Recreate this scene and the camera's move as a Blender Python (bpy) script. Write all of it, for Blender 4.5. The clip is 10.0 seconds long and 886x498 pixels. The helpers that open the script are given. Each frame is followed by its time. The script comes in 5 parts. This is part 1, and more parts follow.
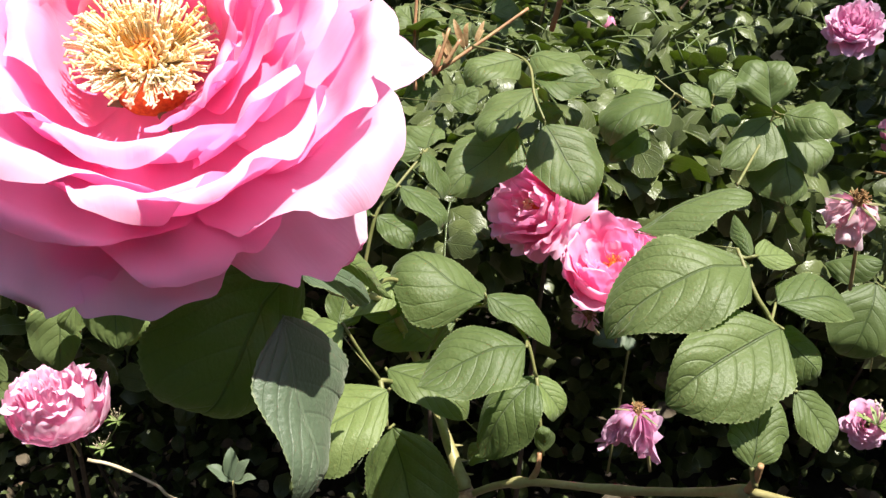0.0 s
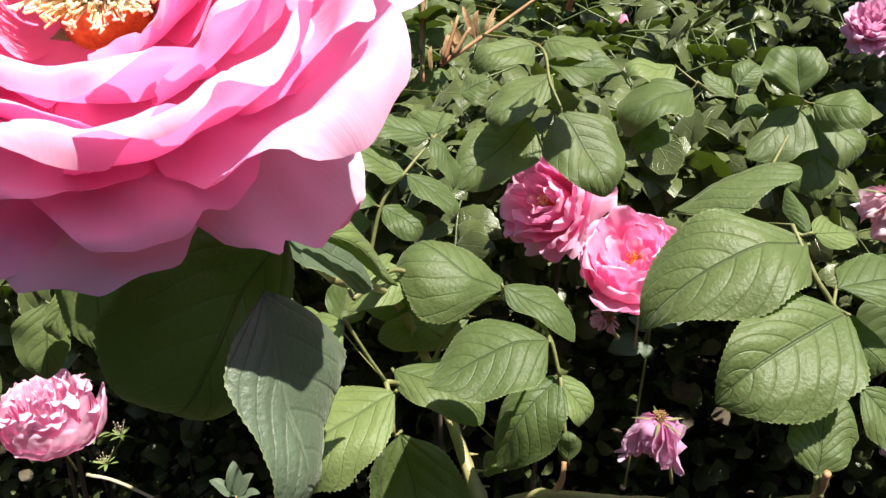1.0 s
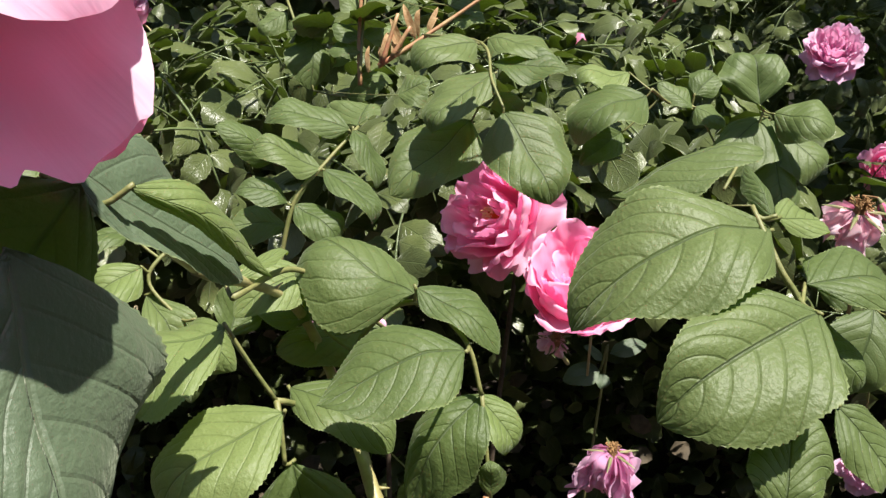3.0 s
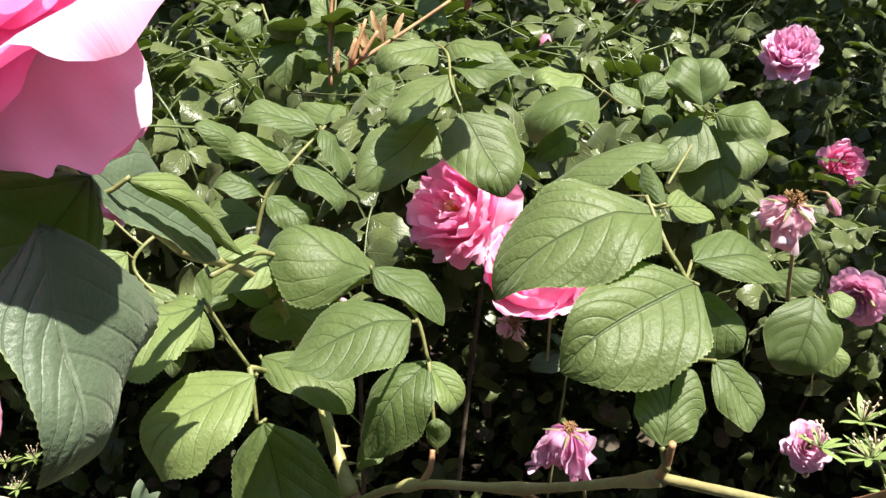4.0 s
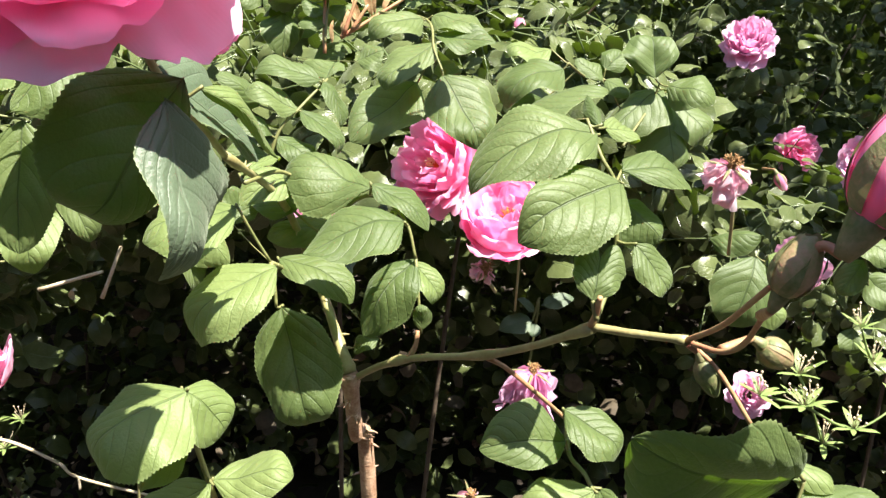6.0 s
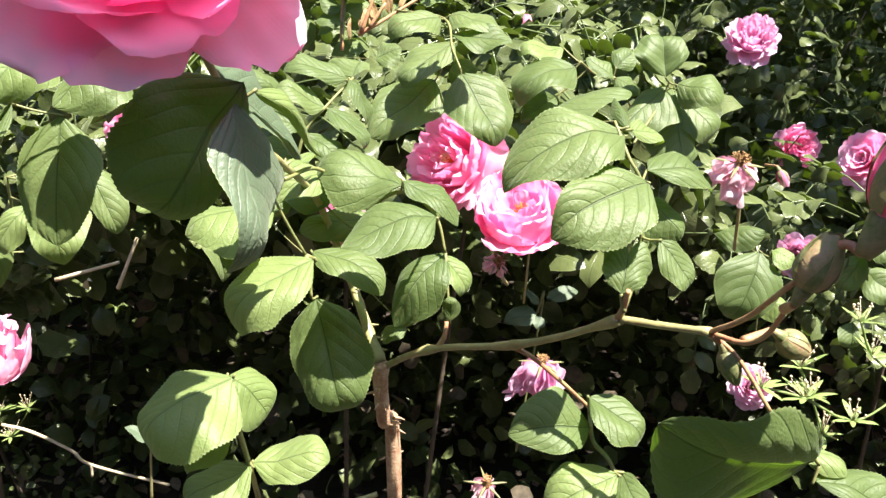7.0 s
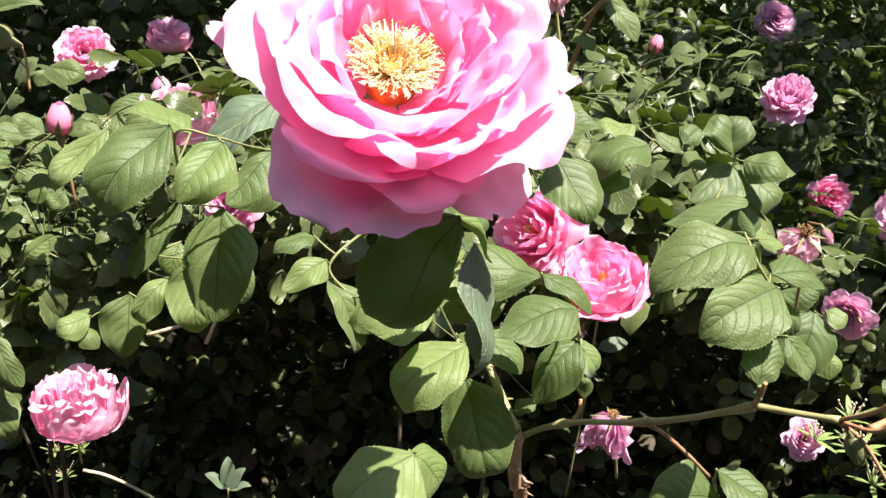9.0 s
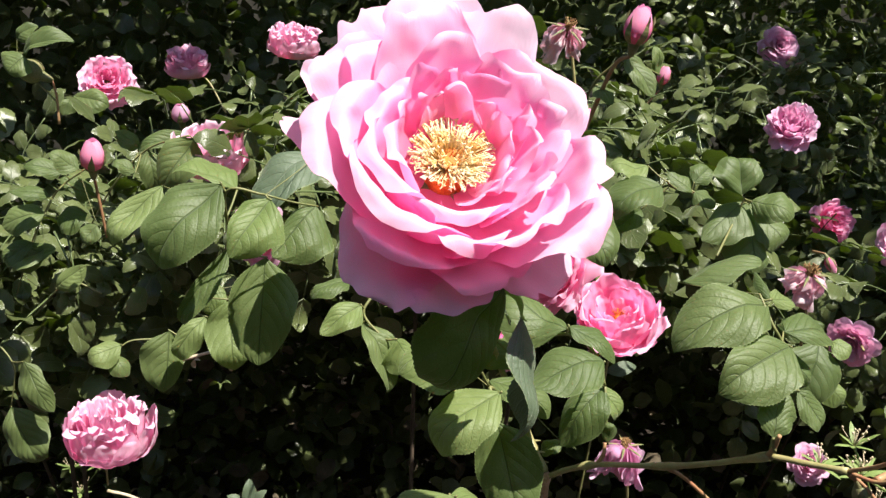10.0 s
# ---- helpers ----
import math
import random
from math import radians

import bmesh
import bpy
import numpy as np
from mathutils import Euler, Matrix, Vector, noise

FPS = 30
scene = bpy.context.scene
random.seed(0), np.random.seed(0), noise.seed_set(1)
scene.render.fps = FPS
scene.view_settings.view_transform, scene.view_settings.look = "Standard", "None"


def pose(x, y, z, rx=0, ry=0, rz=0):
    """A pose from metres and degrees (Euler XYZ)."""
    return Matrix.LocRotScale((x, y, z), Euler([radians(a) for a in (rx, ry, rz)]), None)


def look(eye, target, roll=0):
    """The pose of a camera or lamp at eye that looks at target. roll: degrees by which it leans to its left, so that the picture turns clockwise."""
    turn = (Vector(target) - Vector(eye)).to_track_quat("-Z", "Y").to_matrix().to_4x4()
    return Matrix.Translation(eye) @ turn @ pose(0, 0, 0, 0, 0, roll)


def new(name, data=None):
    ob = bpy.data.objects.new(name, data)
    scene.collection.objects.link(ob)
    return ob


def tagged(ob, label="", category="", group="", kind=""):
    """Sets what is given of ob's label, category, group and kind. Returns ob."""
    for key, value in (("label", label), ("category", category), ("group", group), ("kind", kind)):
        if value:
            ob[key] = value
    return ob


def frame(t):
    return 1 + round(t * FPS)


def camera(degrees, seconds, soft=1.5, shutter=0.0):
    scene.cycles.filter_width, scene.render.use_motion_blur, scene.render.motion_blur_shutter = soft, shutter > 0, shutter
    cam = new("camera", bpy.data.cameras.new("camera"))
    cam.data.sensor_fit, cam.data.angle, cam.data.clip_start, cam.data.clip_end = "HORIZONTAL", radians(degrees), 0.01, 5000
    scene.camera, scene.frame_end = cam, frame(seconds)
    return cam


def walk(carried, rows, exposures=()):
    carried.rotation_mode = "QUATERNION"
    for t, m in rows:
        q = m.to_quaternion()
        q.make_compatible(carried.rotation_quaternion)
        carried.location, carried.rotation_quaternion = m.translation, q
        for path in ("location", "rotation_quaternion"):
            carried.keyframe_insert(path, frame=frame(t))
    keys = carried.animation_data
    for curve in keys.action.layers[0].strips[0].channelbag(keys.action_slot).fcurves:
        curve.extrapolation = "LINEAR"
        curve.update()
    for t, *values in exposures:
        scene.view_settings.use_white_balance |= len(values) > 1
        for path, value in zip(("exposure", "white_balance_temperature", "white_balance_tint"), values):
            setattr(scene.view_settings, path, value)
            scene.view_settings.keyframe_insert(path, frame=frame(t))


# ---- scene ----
# ---- camera ----
cam = camera(51.75, 10.0, soft=1.4)
PATH = [
    (0, (0.0193, 0.0237, 1.1052), (-0.0506, 1.8669, 0.3321), -1.19),
    (0.5, (0.0198, 0.0330, 1.0904), (-0.0621, 1.8899, 0.3521), -1.95),
    (1, (0.0174, 0.0469, 1.0871), (-0.0715, 1.9008, 0.3421), -1.82),
    (1.5, (0.0175, 0.0523, 1.0861), (-0.0507, 1.9118, 0.3529), -1.46),
    (2, (0.0231, 0.0639, 1.0842), (-0.0347, 1.9358, 0.3823), -1.38),
    (2.5, (0.0230, 0.0762, 1.0718), (-0.0092, 1.9562, 0.3903), -1.00),
    (3, (0.0302, 0.0796, 1.0639), (0.0197, 1.9613, 0.3865), -0.31),
    (4.3, (0.0376, 0.0376, 1.0752), (0.0843, 1.9152, 0.3879), 0.31),
    (4.5, (0.0348, 0.0322, 1.0766), (0.0851, 1.9104, 0.3912), 0.54),
    (5, (0.0308, 0.0148, 1.0773), (0.0941, 1.8939, 0.3956), 1.19),
    (5.5, (0.0298, -0.0039, 1.0784), (0.1088, 1.8706, 0.3853), 1.46),
    (5.7, (0.0326, -0.0109, 1.0741), (0.1192, 1.8620, 0.3780), 1.52),
    (6.8, (0.0296, -0.0231, 1.0682), (0.1386, 1.8398, 0.3486), 2.26),
    (7, (0.0203, -0.0284, 1.0756), (0.1256, 1.8351, 0.3572), 2.25),
    (7.5, (0.0039, -0.0417, 1.0856), (0.0952, 1.8289, 0.3837), 2.04),
    (8, (-0.0072, -0.0509, 1.0951), (0.0790, 1.8275, 0.4139), 1.89),
    (8.5, (-0.0178, -0.0578, 1.0999), (0.0589, 1.8299, 0.4435), 2.04),
    (9, (-0.0323, -0.0601, 1.1091), (0.0507, 1.8289, 0.4575), 2.17),
    (9.5, (-0.0365, -0.0703, 1.1189), (0.0405, 1.8251, 0.4851), 2.40),
    (10, (-0.0481, -0.0789, 1.1353), (0.0329, 1.8163, 0.5018), 2.35),
]
EXPOSURES = [(0, 1.2), (2.5, 0.95), (4.5, 1.65), (5.5, 1.76), (6.8, 2.06), (7.5, 2.02), (8.5, 1.6), (9.5, 1.4), (10, 1.06)]
walk(cam, [(t, look(eye, target, roll)) for t, eye, target, roll in PATH], EXPOSURES)
# ---- world and sun ----
SUN_WAY = Vector((0.32, -0.24, 0.92)).normalized()     # towards the sun
world = bpy.data.worlds.new("sky")
scene.world = world
world.use_nodes = True
sky = world.node_tree.nodes.new("ShaderNodeTexSky")
sky.sky_type = "NISHITA"
sky.sun_disc = False
sky.sun_elevation = math.asin(SUN_WAY.z)
sky.sun_rotation = math.atan2(SUN_WAY.x, SUN_WAY.y)
background = world.node_tree.nodes["Background"]
background.inputs["Strength"].default_value = 0.085
world.node_tree.links.new(sky.outputs[0], background.inputs[0])
sun = new("sun", bpy.data.lights.new("sun", "SUN"))
sun.data.energy = 5.0
sun.data.angle = radians(0.53)
sun.data.color = (1.0, 0.945, 0.875)
sun.matrix_world = look(SUN_WAY * 6, (0, 0, 0))

# ---- materials ----
def fresh(name):
    m = bpy.data.materials.new(name)
    m.use_nodes = True
    m.node_tree.nodes.clear()
    return m, m.node_tree.nodes, m.node_tree.links


def node(nodes, kind, **values):
    n = nodes.new(kind)
    for key, value in values.items():
        setattr(n, key, value)
    return n


def value_of(links, socket, source):
    if isinstance(source, (int, float, tuple)):
        socket.default_value = source
    else:
        links.new(source, socket)


def math_node(nodes, links, operation, a, b=0.0, c=0.0):
    n = node(nodes, "ShaderNodeMath", operation=operation)
    for socket, source in zip(n.inputs, (a, b, c)):
        value_of(links, socket, source)
    return n.outputs[0]


def mix_colour(nodes, links, factor, a, b, blend="MIX"):
    n = node(nodes, "ShaderNodeMix", data_type="RGBA", blend_type=blend)
    value_of(links, n.inputs[0], factor)
    value_of(links, n.inputs[6], a)
    value_of(links, n.inputs[7], b)
    return n.outputs[2]


def noise_of(nodes, links, scale, detail=3.0, where="Object"):
    coords = node(nodes, "ShaderNodeTexCoord")
    n = node(nodes, "ShaderNodeTexNoise")
    n.inputs["Scale"].default_value = scale
    n.inputs["Detail"].default_value = detail
    links.new(coords.outputs[where], n.inputs["Vector"])
    return n.outputs["Fac"]


def ranged(nodes, links, source, low, high, to_low=0.0, to_high=1.0):
    n = node(nodes, "ShaderNodeMapRange")
    value_of(links, n.inputs[0], source)
    for i, v in enumerate((low, high, to_low, to_high), 1):
        n.inputs[i].default_value = v
    return n.outputs[0]


def leaf_material(name, dark, light, vein, through_colour, see_through, roughness, by_island=False, veins=7.0, rim=(0.3, 0.36, 0.15, 1)):
    """A leaf with a pale midrib and side veins laid out by the leaf's own u (length) and v (width)."""
    m, nodes, links = fresh(name)
    uv = node(nodes, "ShaderNodeUVMap")
    uv.uv_map = "leaf"
    split = node(nodes, "ShaderNodeSeparateXYZ")
    links.new(uv.outputs[0], split.inputs[0])
    u, v = split.outputs[0], math_node(nodes, links, "ABSOLUTE", math_node(nodes, links, "MULTIPLY_ADD", split.outputs[1], 2.0, -1.0))
    midrib = ranged(nodes, links, v, 0.012, 0.035, 1.0, 0.0)
    bow = math_node(nodes, links, "MULTIPLY", v, math_node(nodes, links, "MULTIPLY_ADD", v, -0.16, -0.22))
    run = math_node(nodes, links, "MULTIPLY_ADD", math_node(nodes, links, "ADD", bow, u), veins, 0.5)
    away = math_node(nodes, links, "ABSOLUTE", math_node(nodes, links, "SUBTRACT", math_node(nodes, links, "FRACT", run), 0.5))
    side = ranged(nodes, links, away, 0.0, 0.09, 1.0, 0.0)
    spread = node(nodes, "ShaderNodeVectorMath", operation="MULTIPLY")
    links.new(uv.outputs[0], spread.inputs[0])
    spread.inputs[1].default_value = (44.0, 32.0, 1.0)
    cells = node(nodes, "ShaderNodeTexVoronoi", feature="DISTANCE_TO_EDGE")
    links.new(spread.outputs[0], cells.inputs["Vector"])
    cells.inputs["Scale"].default_value = 1.0
    net = ranged(nodes, links, cells.outputs["Distance"], 0.0, 0.16, 1.0, 0.0)
    margin = ranged(nodes, links, v, 0.95, 1.0, 0.0, 1.0)
    lines = math_node(nodes, links, "MAXIMUM", midrib, math_node(nodes, links, "MULTIPLY", side, 0.27))
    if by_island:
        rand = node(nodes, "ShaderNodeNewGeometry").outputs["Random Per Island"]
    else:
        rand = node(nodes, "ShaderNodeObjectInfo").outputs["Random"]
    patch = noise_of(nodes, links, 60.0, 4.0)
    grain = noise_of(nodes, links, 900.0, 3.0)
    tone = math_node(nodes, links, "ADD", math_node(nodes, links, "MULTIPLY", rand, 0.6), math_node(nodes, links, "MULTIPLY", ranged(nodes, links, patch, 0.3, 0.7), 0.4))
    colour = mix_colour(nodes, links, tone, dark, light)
    colour = mix_colour(nodes, links, math_node(nodes, links, "MULTIPLY", ranged(nodes, links, grain, 0.42, 0.68), 0.28), colour, light)
    colour = mix_colour(nodes, links, math_node(nodes, links, "MULTIPLY", net, 0.1), colour, vein)
    colour = mix_colour(nodes, links, math_node(nodes, links, "MULTIPLY", lines, 0.6), colour, vein)
    colour = mix_colour(nodes, links, math_node(nodes, links, "MULTIPLY", margin, 0.5), colour, rim)
    relief = math_node(nodes, links, "MULTIPLY_ADD", net, -0.03, math_node(nodes, links, "MULTIPLY", grain, 0.5))
    height = math_node(nodes, links, "MULTIPLY_ADD", lines, -1.0, relief)
    bump = node(nodes, "ShaderNodeBump")
    bump.inputs["Strength"].default_value = 0.7
    bump.inputs["Distance"].default_value = 0.0008
    links.new(height, bump.inputs["Height"])
    body = node(nodes, "ShaderNodeBsdfPrincipled")
    links.new(colour, body.inputs["Base Color"])
    links.new(bump.outputs[0], body.inputs["Normal"])
    body.inputs["Roughness"].default_value = roughness
    body.inputs["Specular IOR Level"].default_value = 0.45
    body.inputs["Sheen Weight"].default_value = 0.16
    body.inputs["Sheen Roughness"].default_value = 0.4
    body.inputs["Sheen Tint"].default_value = (0.85, 0.95, 0.7, 1)
    thin = node(nodes, "ShaderNodeBsdfTranslucent")
    links.new(mix_colour(nodes, links, math_node(nodes, links, "MULTIPLY", lines, 0.4), through_colour, dark), thin.inputs[0])
    both = node(nodes, "ShaderNodeMixShader")
    both.inputs[0].default_value = see_through
    links.new(body.outputs[0], both.inputs[1])
    links.new(thin.outputs[0], both.inputs[2])
    out = node(nodes, "ShaderNodeOutputMaterial")
    links.new(both.outputs[0], out.inputs[0])
    return m


def petal_material(name, heart, edge, see_through=0.42, streak=0.35, glow=(0.98, 0.3, 0.52, 1)):
    """A thin pink petal, deeper in colour towards its foot, its edge paled towards sunlit white, with fine veins along
    its length.
    """
    m, nodes, links = fresh(name)
    uv = node(nodes, "ShaderNodeUVMap")
    uv.uv_map = "leaf"
    split = node(nodes, "ShaderNodeSeparateXYZ")
    links.new(uv.outputs[0], split.inputs[0])
    rand = node(nodes, "ShaderNodeObjectInfo").outputs["Random"]
    stretch = node(nodes, "ShaderNodeCombineXYZ")
    links.new(math_node(nodes, links, "MULTIPLY", split.outputs[0], 2.2), stretch.inputs[0])
    links.new(math_node(nodes, links, "MULTIPLY", split.outputs[1], 38.0), stretch.inputs[1])
    links.new(math_node(nodes, links, "MULTIPLY", rand, 40.0), stretch.inputs[2])
    fibre = node(nodes, "ShaderNodeTexNoise")
    fibre.inputs["Scale"].default_value = 1.0
    fibre.inputs["Detail"].default_value = 2.0
    links.new(stretch.outputs[0], fibre.inputs["Vector"])
    blotch = noise_of(nodes, links, 55.0, 2.0)
    # the paled edge tone sets in early, painting in sun-bleached rims
    along = ranged(nodes, links, math_node(nodes, links, "ADD", split.outputs[0], math_node(nodes, links, "MULTIPLY_ADD", blotch, 0.5, -0.25)), 0.15, 0.85)
    colour = mix_colour(nodes, links, along, heart, edge)
    colour = mix_colour(nodes, links, math_node(nodes, links, "MULTIPLY", ranged(nodes, links, fibre.outputs["Fac"], 0.35, 0.75), streak), colour, heart)
    colour = mix_colour(nodes, links, math_node(nodes, links, "MULTIPLY", rand, 0.25), colour, heart)
    bump = node(nodes, "ShaderNodeBump")
    bump.inputs["Strength"].default_value = 0.15
    bump.inputs["Distance"].default_value = 0.0006
    links.new(fibre.outputs["Fac"], bump.inputs["Height"])
    body = node(nodes, "ShaderNodeBsdfPrincipled")
    links.new(colour, body.inputs["Base Color"])
    links.new(bump.outputs[0], body.inputs["Normal"])
    body.inputs["Roughness"].default_value = 0.55
    body.inputs["Specular IOR Level"].default_value = 0.3
    thin = node(nodes, "ShaderNodeBsdfTranslucent")
    links.new(mix_colour(nodes, links, 0.6, colour, glow), thin.inputs[0])
    both = node(nodes, "ShaderNodeMixShader")
    both.inputs[0].default_value = see_through
    links.new(body.outputs[0], both.inputs[1])
    links.new(thin.outputs[0], both.inputs[2])
    out = node(nodes, "ShaderNodeOutputMaterial")
    links.new(both.outputs[0], out.inputs[0])
    return m


def plain_material(name, low, high, scale, roughness=0.6, bump_depth=0.0004, fine=6.0, see_through=0.0):
    """Two tones mixed by coarse and fine noise, with a relief of the same grain."""
    m, nodes, links = fresh(name)
    coarse, small = noise_of(nodes, links, scale, 4.0), noise_of(nodes, links, scale * fine, 4.0)
    mixed = ranged(nodes, links, math_node(nodes, links, "ADD", math_node(nodes, links, "MULTIPLY", coarse, 0.6), math_node(nodes, links, "MULTIPLY", small, 0.4)), 0.36, 0.64)
    colour = mix_colour(nodes, links, mixed, low, high)
    bump = node(nodes, "ShaderNodeBump")
    bump.inputs["Strength"].default_value = 0.6
    bump.inputs["Distance"].default_value = bump_depth
    links.new(small, bump.inputs["Height"])
    body = node(nodes, "ShaderNodeBsdfPrincipled")
    links.new(colour, body.inputs["Base Color"])
    links.new(bump.outputs[0], body.inputs["Normal"])
    body.inputs["Roughness"].default_value = roughness
    last = body
    if see_through:
        thin = node(nodes, "ShaderNodeBsdfTranslucent")
        links.new(colour, thin.inputs[0])
        last = node(nodes, "ShaderNodeMixShader")
        last.inputs[0].default_value = see_through
        links.new(body.outputs[0], last.inputs[1])
        links.new(thin.outputs[0], last.inputs[2])
    out = node(nodes, "ShaderNodeOutputMaterial")
    links.new(last.outputs[0], out.inputs[0])
    return m


LEAF = leaf_material("rose_leaf_green", (0.062, 0.098, 0.025, 1), (0.148, 0.192, 0.064, 1), (0.048, 0.076, 0.021, 1), (0.16, 0.31, 0.012, 1), 0.3, 0.52)
LEAF_YOUNG = leaf_material("rose_leaf_young", (0.13, 0.185, 0.05, 1), (0.205, 0.26, 0.09, 1), (0.09, 0.135, 0.035, 1), (0.27, 0.41, 0.018, 1), 0.32, 0.52)
LEAF_BLUISH = leaf_material("rose_leaf_bluish", (0.075, 0.112, 0.062, 1), (0.125, 0.165, 0.098, 1), (0.13, 0.17, 0.1, 1), (0.12, 0.22, 0.015, 1), 0.2, 0.5)
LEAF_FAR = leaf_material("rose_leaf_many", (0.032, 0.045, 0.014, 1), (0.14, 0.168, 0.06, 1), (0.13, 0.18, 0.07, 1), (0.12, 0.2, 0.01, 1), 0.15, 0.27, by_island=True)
# edge tone is lightened to imitate petals whitened by strong sun
PETAL = petal_material("petal_pink", (0.98, 0.34, 0.6, 1), (1.0, 0.75, 0.9, 1), 0.5, 0.06, (1.0, 0.17, 0.52, 1))
PETAL_DEEP = petal_material("petal_deep_pink", (0.92, 0.26, 0.48, 1), (0.98, 0.64, 0.8, 1), 0.46, 0.15, (1.0, 0.22, 0.56, 1))
PETAL_DUSKY = petal_material("petal_dusky_pink", (0.82, 0.3, 0.52, 1), (0.96, 0.72, 0.85, 1), 0.42, 0.3, (0.95, 0.25, 0.5, 1))
PETAL_PALE = petal_material("petal_pale_pink", (0.97, 0.5, 0.7, 1), (1.0, 0.86, 0.94, 1), 0.45, 0.15, (1.0, 0.4, 0.6, 1))
PETAL_MAUVE = petal_material("petal_mauve", (0.66, 0.28, 0.5, 1), (0.86, 0.62, 0.78, 1), 0.4, glow=(0.85, 0.25, 0.45, 1))
PETAL_DRY = petal_material("petal_withered", (0.76, 0.42, 0.5, 1), (0.95, 0.86, 0.86, 1), 0.35, 0.6)
STAMEN = plain_material("stamen_yellow", (1.0, 0.72, 0.26, 1), (1.0, 0.97, 0.78, 1), 180.0, 0.7, 0.0002, see_through=0.35)
STAMEN_DRY = plain_material("stamen_brown", (0.16, 0.08, 0.03, 1), (0.42, 0.24, 0.09, 1), 400.0, 0.8)
HEART = plain_material("flower_heart", (0.5, 0.1, 0.01, 1), (0.85, 0.3, 0.03, 1), 300.0, 0.7)
GREEN_CANE = plain_material("green_cane", (0.24, 0.2, 0.075, 1), (0.36, 0.34, 0.15, 1), 70.0, 0.45)
BROWN_CANE = plain_material("brown_cane", (0.3, 0.15, 0.08, 1), (0.58, 0.4, 0.26, 1), 160.0, 0.6, 0.0006)
RED_STALK = plain_material("reddish_stalk", (0.34, 0.13, 0.07, 1), (0.4, 0.28, 0.13, 1), 90.0, 0.5)
SEPAL = plain_material("sepal_green", (0.12, 0.17, 0.05, 1), (0.3, 0.26, 0.13, 1), 150.0, 0.5, see_through=0.2)
PETIOLE = plain_material("leaf_stalk_green", (0.13, 0.15, 0.045, 1), (0.22, 0.21, 0.08, 1), 120.0, 0.55)
# cane brown darkened to stand in for shade on the back canes
SHADE_CANE = plain_material("shade_dark_cane", (0.05, 0.035, 0.022, 1), (0.11, 0.08, 0.05, 1), 60.0, 0.8)
BUD_BROWN = plain_material("bud_brown_green", (0.22, 0.24, 0.08, 1), (0.45, 0.28, 0.17, 1), 130.0, 0.5, see_through=0.2)
STRAW = plain_material("dry_straw", (0.4, 0.32, 0.18, 1), (0.62, 0.54, 0.38, 1), 80.0, 0.8)
BRACT = plain_material("papery_bract", (0.3, 0.14, 0.05, 1), (0.55, 0.4, 0.2, 1), 200.0, 0.7, see_through=0.3)
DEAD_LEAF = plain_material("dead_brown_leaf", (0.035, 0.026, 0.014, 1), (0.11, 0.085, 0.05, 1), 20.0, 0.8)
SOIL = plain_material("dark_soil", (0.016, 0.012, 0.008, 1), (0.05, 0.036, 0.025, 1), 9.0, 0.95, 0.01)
LITTER = plain_material("dry_leaf_litter", (0.16, 0.1, 0.055, 1), (0.4, 0.31, 0.2, 1), 40.0, 0.85)
WEED = plain_material("weed_green", (0.14, 0.22, 0.05, 1), (0.28, 0.36, 0.12, 1), 120.0, 0.55, see_through=0.25)

# dark tone of the added walls that block light
ADDED_WALL = plain_material("added_wall_dark", (0.03, 0.03, 0.022, 1), (0.07, 0.065, 0.05, 1), 3.0, 0.9, 0.004)
# ---- builders ----
def thing(name, label, category, group="", at=(0, 0, 0)):
    """An Empty at the base of a thing with parts."""
    ob = new(name)
    ob.empty_display_size = 0.02
    ob.location = at
    bpy.context.view_layer.update()
    return tagged(ob, label, category, group)


def mesh_of(name, verts, faces, material, uvs=None):
    me = bpy.data.meshes.new(name)
    me.from_pydata([tuple(v) for v in verts], [], faces)
    me.polygons.foreach_set("use_smooth", [True] * len(faces))
    if uvs is not None:
        layer = me.uv_layers.new(name="leaf")
        index = np.empty(len(me.loops), dtype=np.int32)
        me.loops.foreach_get("vertex_index", index)
        layer.data.foreach_set("uv", np.asarray(uvs, dtype=np.float32)[index].ravel())
    me.materials.append(material)
    me.update()
    return me


def part(name, me, parent, label="", m=None):
    """One mesh as a part of a thing or of a part; its coordinates are in the world unless m is given."""
    ob = new(name, me)
    ob.parent = parent
    up, at = parent, Matrix()
    while up is not None:
        at = Matrix.Translation(up.location) @ at if up.type == "EMPTY" else at
        up = up.parent
    ob.matrix_parent_inverse = at.inverted() if parent.type == "EMPTY" else Matrix()
    if m is not None:
        ob.matrix_basis = m
    if label:
        ob["label"] = label
    return ob


def smooth_line(points, step=5):
    """A Catmull-Rom line through the points."""
    p = [Vector(q) for q in points]
    if len(p) < 3:
        return [p[0].lerp(p[-1], i / step) for i in range(step + 1)]
    p = [2 * p[0] - p[1], *p, 2 * p[-1] - p[-2]]
    out = []
    for a, b, c, d in zip(p, p[1:], p[2:], p[3:]):
        for i in range(step):
            t = i / step
            out.append(0.5 * (2 * b + (c - a) * t + (2 * a - 5 * b + 4 * c - d) * t * t + (3 * b - a - 3 * c + d) * t ** 3))
    out.append(p[-2])
    return out


